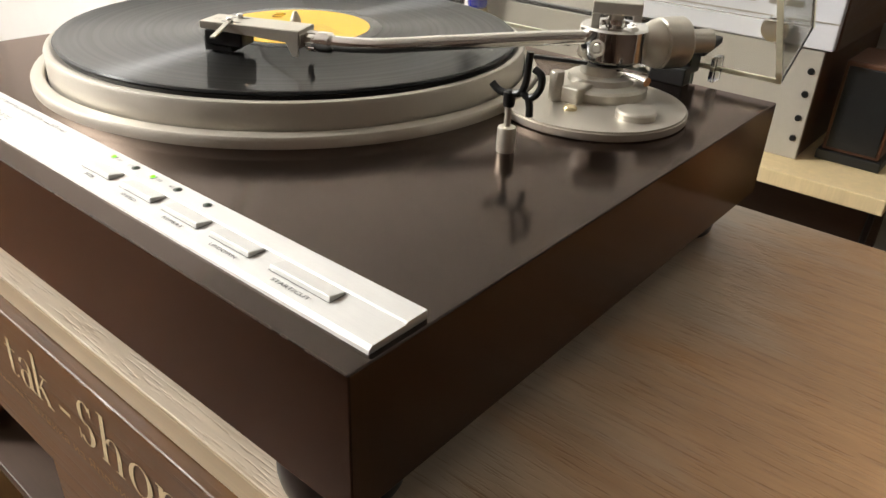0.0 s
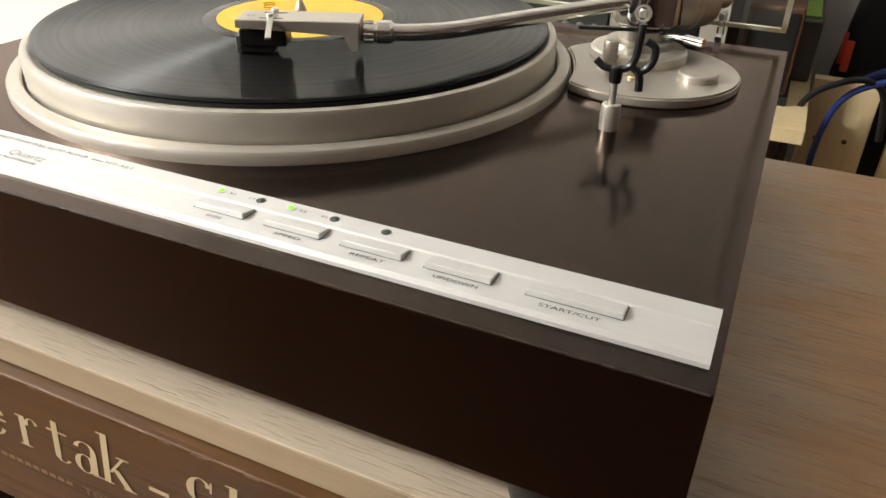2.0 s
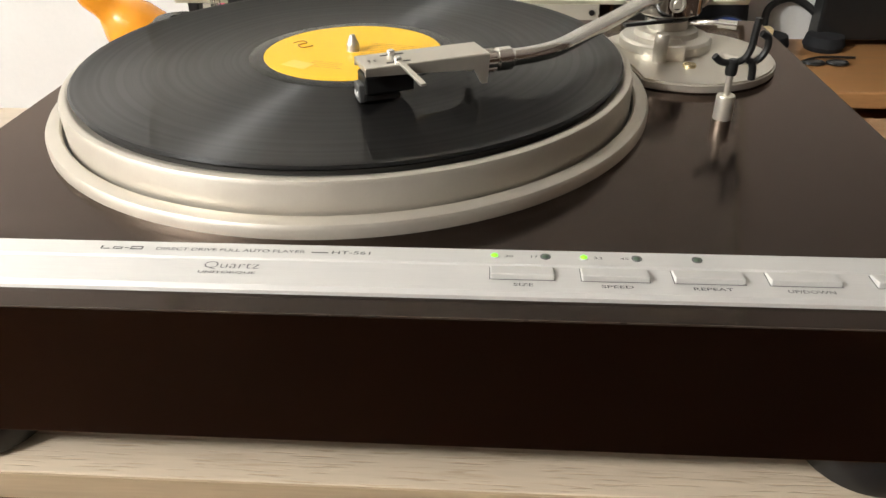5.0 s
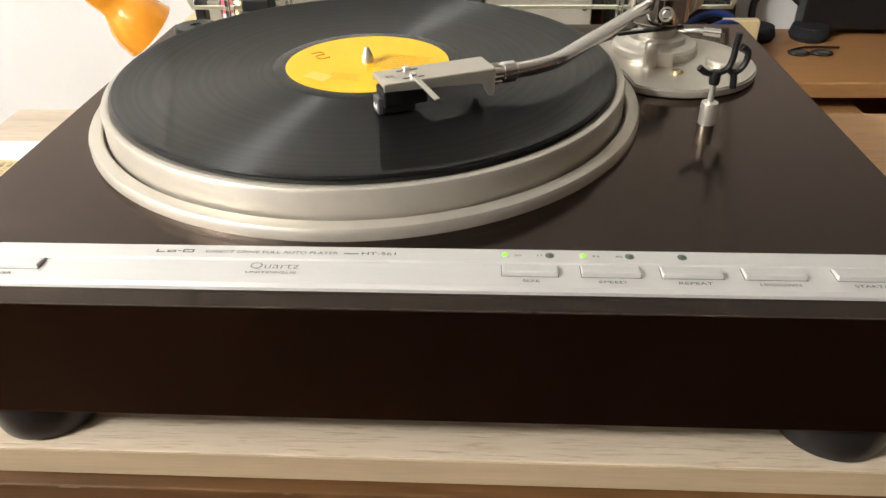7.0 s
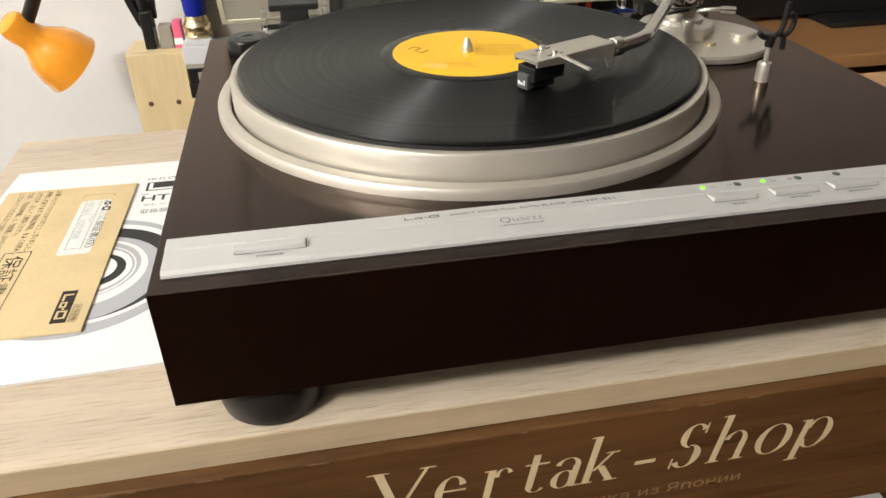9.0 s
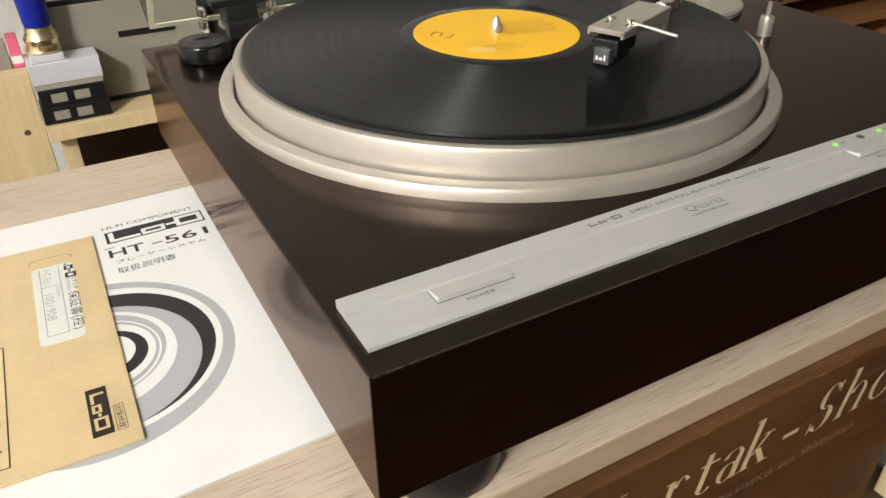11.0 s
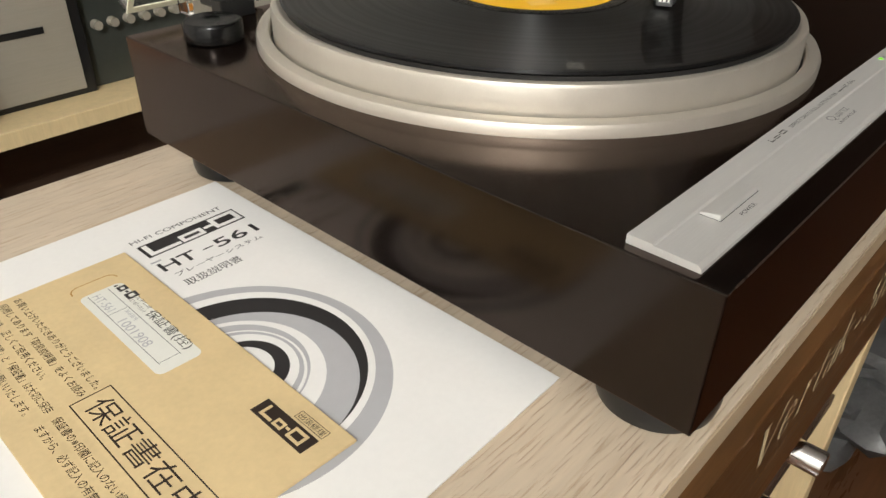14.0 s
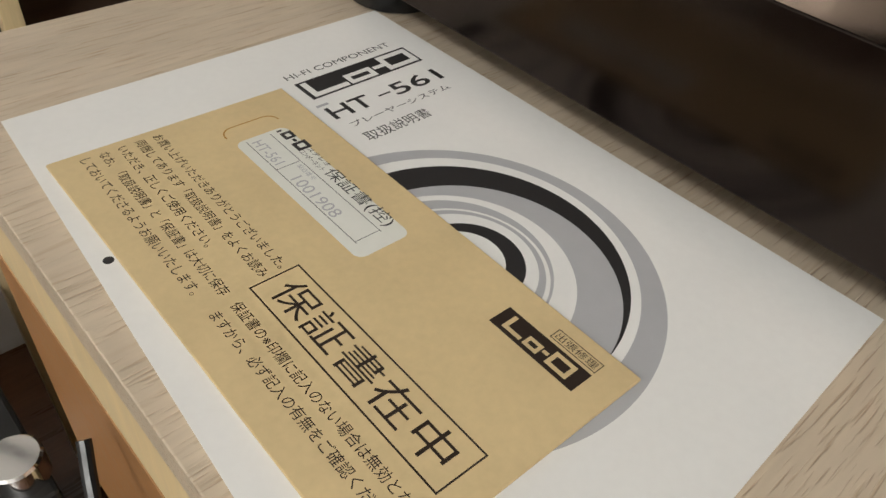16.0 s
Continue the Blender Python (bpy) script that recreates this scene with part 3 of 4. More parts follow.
# record
RZ = PZ + 0.0228
rec = thing("record", CX, CY, RZ, "black vinyl record with a yellow label, lying on the platter", "record")
part("disc", lathe([(0.0, RZ), (0.148, RZ), (0.1535, RZ + 0.0006), (0.1548, RZ + 0.0014), (0.1535, RZ + 0.0025), (0.1500, RZ + 0.0026), (0.1485, RZ + 0.0022), (0.0600, RZ + 0.0022), (0.0590, RZ + 0.0024), (0.0037, RZ + 0.0024)], 256, at(CX, CY, 0)), M_VINYL, rec, "grooved black vinyl disc")
part("run_out", lathe([(0.0516, RZ + 0.00255), (0.0592, RZ + 0.00255), (0.0600, RZ + 0.0022)], 128, at(CX, CY, 0)), M_JET, rec, "smooth black run-out ring")
LZ = RZ + 0.0027
label = part("label", lathe([(0.0514, RZ + 0.0023), (0.0514, LZ), (0.0037, LZ)], 128, at(CX, CY, 0)), M_LABEL, rec, "yellow-orange paper label")
LM = at(CX, CY, LZ + 0.0001) @ Matrix.Rotation(radians(-14), 4, "Z")
rnd = random.Random(9)
lines = []
for k in range(8):
    x = 0.006
    while x < 0.040 - 0.0012 * abs(k - 4):
        w = rnd.uniform(0.0016, 0.0050)
        lines.append(sheet(w, 0.0007, LM, x, 0.016 - 0.0034 * k))
        x += w + rnd.uniform(0.0006, 0.0012)
for k in range(4):
    x = -0.014
    while x < 0.004:
        w = rnd.uniform(0.0014, 0.0040)
        lines.append(sheet(w, 0.0006, LM, x, -0.024 - 0.0028 * k))
        x += w + 0.0008
part("label_print", join(*lines), M_LABELINK, label, "rows of small dark print", False)
part("label_emblem", move(tube([(-0.041, 0.004, 0), (-0.037, 0.009, 0), (-0.033, 0.006, 0), (-0.036, 0.001, 0), (-0.031, -0.003, 0), (-0.027, 0.002, 0)], 0.00045, 6), LM), M_LABELINK, label, "dark looped emblem")
part("pale_patch", move(prism([(-0.029, -0.034), (-0.013, -0.039), (-0.011, -0.029), (-0.026, -0.025)], 0.00005, 0.00012), LM), M_LABELPALE, label, "pale patch on the label", False)

# tonearm
PVX, PVY = 0.2010, 0.0970
ang = [radians(a) for a in range(0, 360, 3)]
plate = []
for a in ang:
    x, y = 0.2075 + 0.0575 * math.cos(a), 0.0680 + 0.0575 * math.sin(a)
    d = math.hypot(x - CX, y - CY)
    if d < 0.1722:
        x, y = CX + (x - CX) * 0.1722 / d, CY + (y - CY) * 0.1722 / d
    plate.append((x, y))
base = part("tonearm_base", prism(plate, PZ - 0.0003, PZ + 0.0058, 0.0012), M_SATIN, tt, "round champagne tonearm base plate")
part("turret", lathe([(0.030, PZ + 0.0055), (0.030, PZ + 0.0110), (0.0285, PZ + 0.0125), (0.021, PZ + 0.0135), (0.0200, PZ + 0.0170), (0.0135, PZ + 0.0180), (0.0130, PZ + 0.0235), (0, PZ + 0.0235)], 64, at(PVX - 0.001, PVY - 0.008, 0)), M_CAST, base, "stepped cast turret")
part("neck", lathe([(0.0150, PZ + 0.0232), (0.0155, PZ + 0.0250), (0.0155, PZ + 0.0262), (0, PZ + 0.0262)], 48, at(PVX, PVY, 0)), M_BLACK, base, "black collar")
part("anti_skate_dial", lathe([(0.0118, PZ + 0.0055), (0.0118, PZ + 0.0092), (0.0108, PZ + 0.0103), (0, PZ + 0.0106)], 48, at(0.2415, 0.0590, 0)), M_SATIN, base, "round dial on the base plate")
part("yellow_button", lathe([(0.0042, PZ + 0.0055), (0.0042, PZ + 0.0070), (0.0036, PZ + 0.0078), (0, PZ + 0.0080)], 32, at(0.2070, 0.0430, 0)), M_BRASS, base, "small yellowish button")
part("lift_post", lathe([(0.0044, PZ + 0.0055), (0.0044, PZ + 0.0225), (0.0038, PZ + 0.0235), (0, PZ + 0.0235)], 32, at(0.1900, 0.0530, 0)), M_CAST, base, "upright lift post")
part("lift_block", box(0.1940, 0.2060, 0.052, 0.070, PZ + 0.0055, PZ + 0.0155, 0.001), M_CAST, base, "cast block behind the lift post")
part("lift_bar", move(box(-0.017, 0.017, -0.0022, 0.0022, 0, 0.0022, 0.0006), at(0.183, 0.066, PZ + 0.0255) @ Matrix.Rotation(radians(20), 4, "Z")), M_BLACK, base, "black arm lift bar")
part("cue_lever", tube([(0.208, 0.088, PZ + 0.0200), (0.222, 0.077, PZ + 0.0240), (0.236, 0.072, PZ + 0.0240)], 0.0016, 12), M_CHROME, base, "small chrome cueing lever")
part("lever_tip", rod((0.229, 0.0745, PZ + 0.0241), (0.240, 0.0705, PZ + 0.0238), 0.0028, 20), M_CHROME, base)
arm = part("pivot_housing", lathe([(0.0, PZ + 0.0262), (0.0200, PZ + 0.0262), (0.0215, PZ + 0.0275), (0.0215, PZ + 0.0450), (0.0203, PZ + 0.0464), (0.0130, PZ + 0.0468), (0.0126, PZ + 0.0450), (0.0060, PZ + 0.0450), (0.0056, PZ + 0.0500), (0, PZ + 0.0500)], 64, at(PVX, PVY, 0)), M_CHROME, tt, "polished pivot housing of the tonearm")
fdir = Vector((0.05, -1.0, 0)).normalized()
scr = Vector((PVX, PVY, PZ + 0.0355)) + fdir * 0.0212
part("bearing_screw", join(lathe([(0.0052, 0), (0.0052, 0.0006), (0.0040, 0.0008), (0.0036, 0.0002), (0.0030, 0.0002), (0.0022, 0.0008), (0, 0.0008)], 32, aim(scr, scr + fdir))), M_CAST, arm, "bearing screw")
# squared yoke that bridges the pivot
YM = at(PVX, PVY, 0) @ Matrix.Rotation(radians(28), 4, "Z")
part("yoke", move(join(box(-0.0150, 0.0150, -0.0080, 0.0080, PZ + 0.0535, PZ + 0.0610, 0.0008), box(-0.0150, -0.0100, -0.0080, 0.0080, PZ + 0.0465, PZ + 0.0538, 0.0006), box(0.0100, 0.0150, -0.0080, 0.0080, PZ + 0.0500, PZ + 0.0538, 0.0006), lathe([(0.0045, PZ + 0.0490), (0.0045, PZ + 0.0550)], 24)), YM), M_CAST, arm, "squared metal yoke")
HZ = 0.1310
wand = [(0.0940, -0.0409, HZ - 0.0020), (0.1000, -0.0382, HZ - 0.0020), (0.1085, -0.0335, HZ - 0.0018), (0.1180, -0.0255, HZ - 0.0016), (0.1265, -0.0140, HZ - 0.0014), (0.1360, 0.0000, HZ - 0.0010), (0.1550, 0.0280, HZ - 0.0004), (0.1745, 0.0580, HZ), (PVX - 0.006, PVY - 0.010, HZ)]
tonearm = part("arm_tube", tube(wand, 0.0044, 24), M_TUBE, tt, "polished curved tonearm tube")
cdir = Vector((0.0585, 0.0258, 0)).normalized()
c0 = Vector((0.0788, -0.0476, HZ - 0.0020))
part("arm_collar", lathe([(0, 0), (0.0048, 0), (0.0052, 0.0006), (0.0052, 0.0080), (0.0060, 0.0084), (0.0060, 0.0155), (0.0050, 0.0165), (0.0046, 0.0175), (0, 0.0175)], 32, aim(c0, c0 + cdir)), M_TUBE, tonearm, "locking collar")
for k in range(10):
    a = 2 * math.pi * k / 10
    side, up = Vector((-cdir.y, cdir.x, 0)), Vector((0, 0, 1))
    p = c0 + cdir * 0.0015 + (side * math.cos(a) + up * math.sin(a)) * 0.0053
    part("collar_rib", rod(p, p + cdir * 0.0050, 0.0007, 6), M_TUBE, tonearm)
# headshell frame: x along the shell from its front, y across
hx = Vector((0.0585, 0.0258, 0)).normalized()
hy = Vector((-hx.y, hx.x, 0))
HM = Matrix(((hx.x, hy.x, 0, 0.0205), (hx.y, hy.y, 0, -0.0733), (0, 0, 1, 0.1300), (0, 0, 0, 1)))


def cheek(y0, y1):
    """A side of the headshell: shallow at the front, deeper to the rear, ending in a hook."""
    bm = bmesh.new()
    f = bm.faces.new([bm.verts.new((x, y0, z)) for x, z in ((0, 0.0060), (0, 0.0022), (0.030, 0.0006), (0.0555, -0.0010), (0.0580, -0.0060), (0.0595, -0.0086), (0.0625, -0.0086), (0.0638, 0.0060))])
    for v in bmesh.ops.extrude_face_region(bm, geom=[f])["geom"]:
        if isinstance(v, bmesh.types.BMVert):
            v.co.y = y1
    bmesh.ops.recalc_face_normals(bm, faces=bm.faces[:])
    bmesh.ops.bevel(bm, geom=bm.edges[:], offset=0.0002, segments=1, affect="EDGES")
    return bm


shell = part("headshell", move(join(prism([(0, -0.0108), (0.0640, -0.0104), (0.0640, 0.0104), (0, 0.0108)], 0.0036, 0.0063, 0.0004), cheek(-0.0106, -0.0090), cheek(0.0090, 0.0106), box(0.0600, 0.0639, -0.0089, 0.0089, -0.0040, 0.0037, 0.0003)), HM), M_CAST, tonearm, "champagne metal headshell")
for sy in (-0.0058, 0.0058):
    part("slot", move(box(0.0120, 0.0240, sy - 0.0008, sy + 0.0008, 0.0060, 0.00638), HM), M_INK, shell)
    part("screw", lathe([(0.0021, 0.0062), (0.0021, 0.0082), (0.0016, 0.0088), (0, 0.0089)], 20, HM @ at(0.0175, sy, 0)), M_CHROME, shell)
part("shell_brand_bar", move(join(sheet(0.0012, 0.0035, at(0.0045, -0.0020, 0.00630)), sheet(0.0012, 0.0030, at(0.0070, -0.0018, 0.00630))), HM), M_PRINT, shell, "", False)
part("finger_lift", move(box(-0.0015, 0.0015, -0.0270, 0.0010, -0.0006, 0.0006, 0.0003), HM @ at(0.0178, -0.0058, 0.0072) @ Matrix.Rotation(radians(8), 4, "Z") @ Matrix.Rotation(radians(9), 4, "X")), M_CAST, shell, "flat finger lift")
part("cartridge", move(join(box(0.0005, 0.0250, -0.0078, 0.0078, -0.0080, 0.0008, 0.0010), prism([(0.000, -0.006), (0.018, -0.0070), (0.018, 0.0070), (0.000, 0.006)], -0.0118, -0.0078, 0.0008)), HM), M_BLACK, shell, "black cartridge body")
part("stylus_guard", move(join(box(-0.0022, 0.0010, -0.0046, 0.0046, -0.0125, -0.0035, 0.0006)), HM), M_HAZE, shell, "smoky stylus guard")
part("guard_bar", move(join(box(-0.0026, -0.0020, -0.0028, -0.0018, -0.0100, -0.0070), box(-0.0026, -0.0020, -0.0008, 0.0008, -0.0100, -0.0085), box(-0.0026, -0.0020, 0.0016, 0.0030, -0.0100, -0.0078)), HM), M_PAPER, shell)
tip = HM @ Vector((0.004, 0, -0.0118))
part("stylus", rod(tip, (tip.x - 0.001, tip.y, RZ + 0.0022), 0.0005, 8, 0.00015), M_CHROME, shell)
# counterweight behind the pivot
wdir = Vector((0.055, 0.083, 0.002)).normalized()
wp = Vector((PVX, PVY, HZ - 0.0065)) + wdir * 0.014
part("counterweight", join(lathe([(0, 0), (0.0070, 0), (0.0070, 0.006), (0.0128, 0.010), (0.0150, 0.015), (0.0155, 0.0165), (0.0148, 0.0172), (0.0148, 0.0180), (0.0162, 0.0188), (0.0162, 0.0345), (0.0150, 0.0362), (0.0080, 0.0366), (0.0078, 0.0365), (0, 0.0365)], 56, aim(wp, wp + wdir)), rod(wp + wdir * 0.036, wp + wdir * 0.056, 0.0076, 32)), M_CAST, tonearm, "round champagne counterweight")
# arm rest
AX, AY = 0.2105, -0.0265
rest = part("arm_rest", lathe([(0.0050, PZ - 0.0003), (0.0050, PZ + 0.0125), (0.0046, PZ + 0.0134), (0.0018, PZ + 0.0136), (0.0017, PZ + 0.0275), (0, PZ + 0.0275)], 32, at(AX, AY, 0)), M_CAST, tt, "metal post of the arm rest")
tilt = Matrix.Translation((AX, AY, PZ + 0.0265)) @ Matrix.Rotation(radians(8), 4, "Z")
cradle = join(lathe([(0.0028, -0.002), (0.0032, 0.0), (0.0032, 0.0055), (0.0020, 0.0065), (0, 0.0065)], 20),
              tube([(-0.0105, 0, 0.0085), (-0.0060, 0, 0.0052), (0.0, 0, 0.0045), (0.0060, 0, 0.0065), (0.0085, 0, 0.0120), (0.0090, 0, 0.0200), (0.0095, 0, 0.0275)], 0.0019, 10),
              tube([(0.0065, 0, 0.0070), (0.0105, 0, 0.0045), (0.0145, 0, 0.0065), (0.0170, 0, 0.0115), (0.0165, 0, 0.0170), (0.0125, 0, 0.0195)], 0.0019, 10),
              tube([(0.0100, 0, 0.0055), (0.0115, 0, 0.0010), (0.0120, 0, -0.0050)], 0.0020, 10))
part("cradle", move(cradle, tilt), M_BLACK, rest, "black forked cradle")

# open acrylic dust cover on two hinges
LX0, LX1, LY, LZ0 = -0.1740, 0.2825, 0.1870, 0.1005
lean = Matrix.Translation((0, LY, LZ0)) @ Matrix.Rotation(radians(35), 4, "X")
cover = part("dust_cover", move(box(LX0 + 0.0031, LX1 - 0.0031, 0.049, 0.052, 0.0031, 0.370), lean), M_LID, tt, "clear acrylic dust cover, raised", False)
cover.visible_shadow = False
for nm, b in (("side_pane", (LX0, LX0 + 0.003, 0.0, 0.052, 0.0031, 0.370)), ("side_pane", (LX1 - 0.003, LX1, 0.0, 0.052, 0.0031, 0.370)), ("rear_pane", (LX0, LX1, 0.0, 0.052, 0.0, 0.003)), ("front_pane", (LX0, LX1, 0.0, 0.052, 0.3702, 0.373))):
    pane = part(nm, move(box(*b), lean), M_LID, cover, "", False)
    pane.visible_shadow = False
for b in ((LX0, LX1, -0.0012, -0.0002, -0.0004, 0.0038), (LX0 - 0.0003, LX0 + 0.0035, -0.0012, -0.0002, 0.0038, 0.372), (LX1 - 0.0035, LX1 + 0.0003, -0.0012, -0.0002, 0.0038, 0.372), (LX0 - 0.0004, LX0 + 0.0030, 0.0523, 0.0532, -0.0004, 0.372), (LX1 - 0.0030, LX1 + 0.0004, 0.0523, 0.0532, -0.0004, 0.372)):
    part("cut_edge", move(box(*b), lean), M_LIDEDGE, cover, "bright cut edge of the acrylic", False)
for hxp in (-0.112, 0.214):
    hinge = part("hinge", join(box(hxp - 0.013, hxp + 0.013, 0.158, 0.1700, PZ - 0.0003, PZ + 0.012, 0.001), box(hxp - 0.012, hxp + 0.012, 0.166, 0.186, PZ + 0.005, PZ + 0.0222, 0.002)), M_BLACK, tt, "black cover hinge")
    part("hinge_cap", move(box(-0.021, 0.021, -0.014, 0.016, 0.0, 0.0055, 0.0015), at(hxp, 0.180, PZ + 0.0225) @ Matrix.Rotation(radians(9), 4, "X")), M_BLACK, hinge, "flat black hinge cap")
    for sx in (-0.026, 0.026):
        part("clear_post", box(hxp + sx - 0.0022, hxp + sx + 0.0022, 0.172, 0.1845, PZ + 0.003, PZ + 0.020, 0.0008), M_LID, hinge, "clear plastic hinge post")

# record adapter on the rear corner of the plinth
adp = thing("single_adapter", -0.150, 0.128, PZ, "black round record adapter resting on the plinth", "record adapter")
part("body", lathe([(0, 0.0001), (0.0165, 0.0001), (0.0175, 0.001), (0.0175, 0.0105), (0.0168, 0.0115), (0, 0.0115)], 48, at(-0.150, 0.128, PZ)), M_JET, adp)
part("cap", lathe([(0.0160, 0.0113), (0.0157, 0.0122), (0.0050, 0.0126), (0.0040, 0.0118), (0, 0.0118)], 48, at(-0.150, 0.128, PZ)), M_JET, adp, "glossy black cap")

# ---------- papers ----------
man = thing("manual", -0.26, -0.01, 0, "white printed owner's manual lying on the cabinet", "booklet")
corners = [(-0.3500, 0.1290), (-0.1655, 0.1270), (-0.1643, -0.1455), (-0.3695, -0.1495)]
part("page_block", prism([(x * 1.0, y) for x, y in [(-0.3492, 0.1280), (-0.1663, 0.1262), (-0.1651, -0.1445), (-0.3687, -0.1485)]], -0.0034, 0.0009), M_PAPER, man, "inner pages", False)
part("cover", prism(corners, 0.00095, 0.0013), M_PAPER, man, "white cover", False)
MZ = 0.00135


def disc(cx, cy, r, level):
    bm = bmesh.new()
    bm.faces.new([bm.verts.new((x, y, MZ + 0.00004 * level)) for x, y in circle(cx, cy, r, 120)])
    return bm


for name, material, rings in (
        ("grey_arc", M_GREYINK, ((-0.2655, -0.0411, 0.0709, 0), (-0.2640, -0.0465, 0.0512, 3), (-0.2640, -0.0375, 0.0350, 5), (-0.2630, -0.0395, 0.0302, 7))),
        ("white_arc", M_PAPER, ((-0.2622, -0.0392, 0.0619, 1), (-0.2657, -0.0407, 0.0415, 4), (-0.2635, -0.0398, 0.0318, 6), (-0.2612, -0.0392, 0.0268, 8), (-0.2596, -0.0380, 0.0152, 10))),
        ("black_arc", M_INK, ((-0.2610, -0.0404, 0.0568, 2), (-0.2587, -0.0396, 0.0204, 9)))):
    for ring in rings:
        part(name, disc(*ring), material, man, "", False)
for body, x, y, w, h, bold in (("HI-FI COMPONENT", -0.2420, 0.0930, 0.0590, 0.0040, 0.0), ("HT", -0.2425, 0.0560, 0.0215, 0.0095, 0.012), ("-", -0.2165, 0.0600, 0.0065, 0.0011, 0.0), ("561", -0.2085, 0.0560, 0.0275, 0.0095, 0.012), ("プレーヤーシステム", -0.2400, 0.0475, 0.0550, 0.0040, 0.0), ("取扱説明書", -0.2405, 0.0355, 0.0340, 0.0068, 0.0)):
    part("printed_line", words(body, w, h, at(x, y, MZ), bold), M_INK, man, "", False)
part("small_bar", sheet(0.006, 0.0016, at(-0.2440, 0.0675, MZ)), M_GREYINK, man, "", False)
part("logo_box", sheet(0.0625, 0.0150, at(-0.2415, 0.0738, MZ)), M_INK, man, "black logo box", False)
LB = at(-0.2415, 0.0738, MZ + 0.00005)
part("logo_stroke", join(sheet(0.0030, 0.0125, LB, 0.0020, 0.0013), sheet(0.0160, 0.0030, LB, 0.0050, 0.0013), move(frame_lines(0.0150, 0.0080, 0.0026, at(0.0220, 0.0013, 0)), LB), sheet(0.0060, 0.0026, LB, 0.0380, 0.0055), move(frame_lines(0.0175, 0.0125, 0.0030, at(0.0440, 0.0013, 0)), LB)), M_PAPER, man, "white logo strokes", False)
part("staple_hole", disc(-0.3512, 0.0320, 0.0018, 0), M_INK, man, "", False)

for o in man.children_recursive:
    o.data.transform(Matrix(((0.9888, 0, 0, -0.0042), (0, 0.9939, 0, -0.0017), (0, 0, 0.55, 0.0022), (0, 0, 0, 1))))

env = thing("envelope", -0.30, 0, 0.0013, "tan kraft warranty envelope lying on the manual", "envelope")
EM = Matrix(((-0.0181, 1.0152, 0, -0.3482), (-0.9907, -0.0273, 0, 0.0879), (0, 0, 1, 0.0045), (0, 0, 0, 1)))


def rounded(u0, u1, v0, v1, r, n=6):
    pts = []
    for cx, cy, a0 in ((u1 - r, v1 - r, 0), (u0 + r, v1 - r, 90), (u0 + r, v0 + r, 180), (u1 - r, v0 + r, 270)):
        for k in range(n + 1):
            a = radians(a0 + 90 * k / n)
            pts.append((cx + r * math.cos(a), cy + r * math.sin(a)))
    return pts


def flat(poly, z):
    bm = bmesh.new()
    bm.faces.new([bm.verts.new((x, y, z)) for x, y in poly])
    return bm


part("paper", move(prism([(0, 0), (0.1965, 0), (0.1965, 0.0965), (0, 0.0965)], -0.0014, 0, 0.0003), EM), M_KRAFT, env, "tan kraft paper", False)
part("window_flap", move(flat(rounded(0.0155, 0.0258, 0.0597, 0.0827, 0.0045), 0.00005), EM), M_KRAFT, env, "", False)
part("window_edge", move(join(*[flat([rounded(0.0150, 0.0264, 0.0592, 0.0832, 0.005)[i], rounded(0.0150, 0.0264, 0.0592, 0.0832, 0.005)[i + 1], rounded(0.0156, 0.0258, 0.0598, 0.0826, 0.0046)[i + 1], rounded(0.0156, 0.0258, 0.0598, 0.0826, 0.0046)[i]], 0.00008) for i in range(7, 21)]), EM), M_LABELINK, env, "cut edge of the window", False)
card = part("warranty_card", move(flat(rounded(0.0258, 0.1065, 0.0602, 0.0822, 0.0035), 0.00006), EM), M_CARD, env, "pale card showing through the window", False)
EMI = EM @ at(0, 0, 0.00012)
EMC = EMI @ at(0, 0.0010, 0)
for body, u, v, w, h, bold in (("保証書(控)", 0.0600, 0.0752, 0.0385, 0.0068, 0.0), ("ステレオ", 0.0440, 0.0795, 0.0140, 0.0022, 0.0), ("コンポーネント", 0.0440, 0.0762, 0.0150, 0.0024, 0.0)):
    part("card_line", words(body, w, h, EMC @ at(u, v, 0), bold), M_INK, card, "", False)
for body, u, v, w, h in (("HT-561", 0.0290, 0.0645, 0.0175, 0.0045), ("製造番号", 0.0510, 0.0705, 0.0110, 0.0022), ("1001908", 0.0570, 0.0642, 0.0270, 0.0048)):
    part("card_type", words(body, w, h, EMC @ at(u, v, 0)), M_GREYINK, card, "", False)
part("card_rule", join(sheet(0.0720, 0.0003, EMC, 0.0275, 0.0735), sheet(0.0003, 0.0100, EMC, 0.0490, 0.0630), sheet(0.0003, 0.0100, EMC, 0.0985, 0.0635), sheet(0.0720, 0.0003, EMC, 0.0275, 0.0632)), M_PRINT, card, "", False)
part("card_brand", join(sheet(0.0012, 0.0020, EMC, 0.0272, 0.0765), move(frame_lines(0.0050, 0.0048, 0.0014, at(0.0296, 0.0765, 0)), EMC), sheet(0.0022, 0.0013, EMC, 0.0353, 0.0785), move(frame_lines(0.0058, 0.0060, 0.0016, at(0.0380, 0.0765, 0)), EMC)), M_INK, card, "", False)
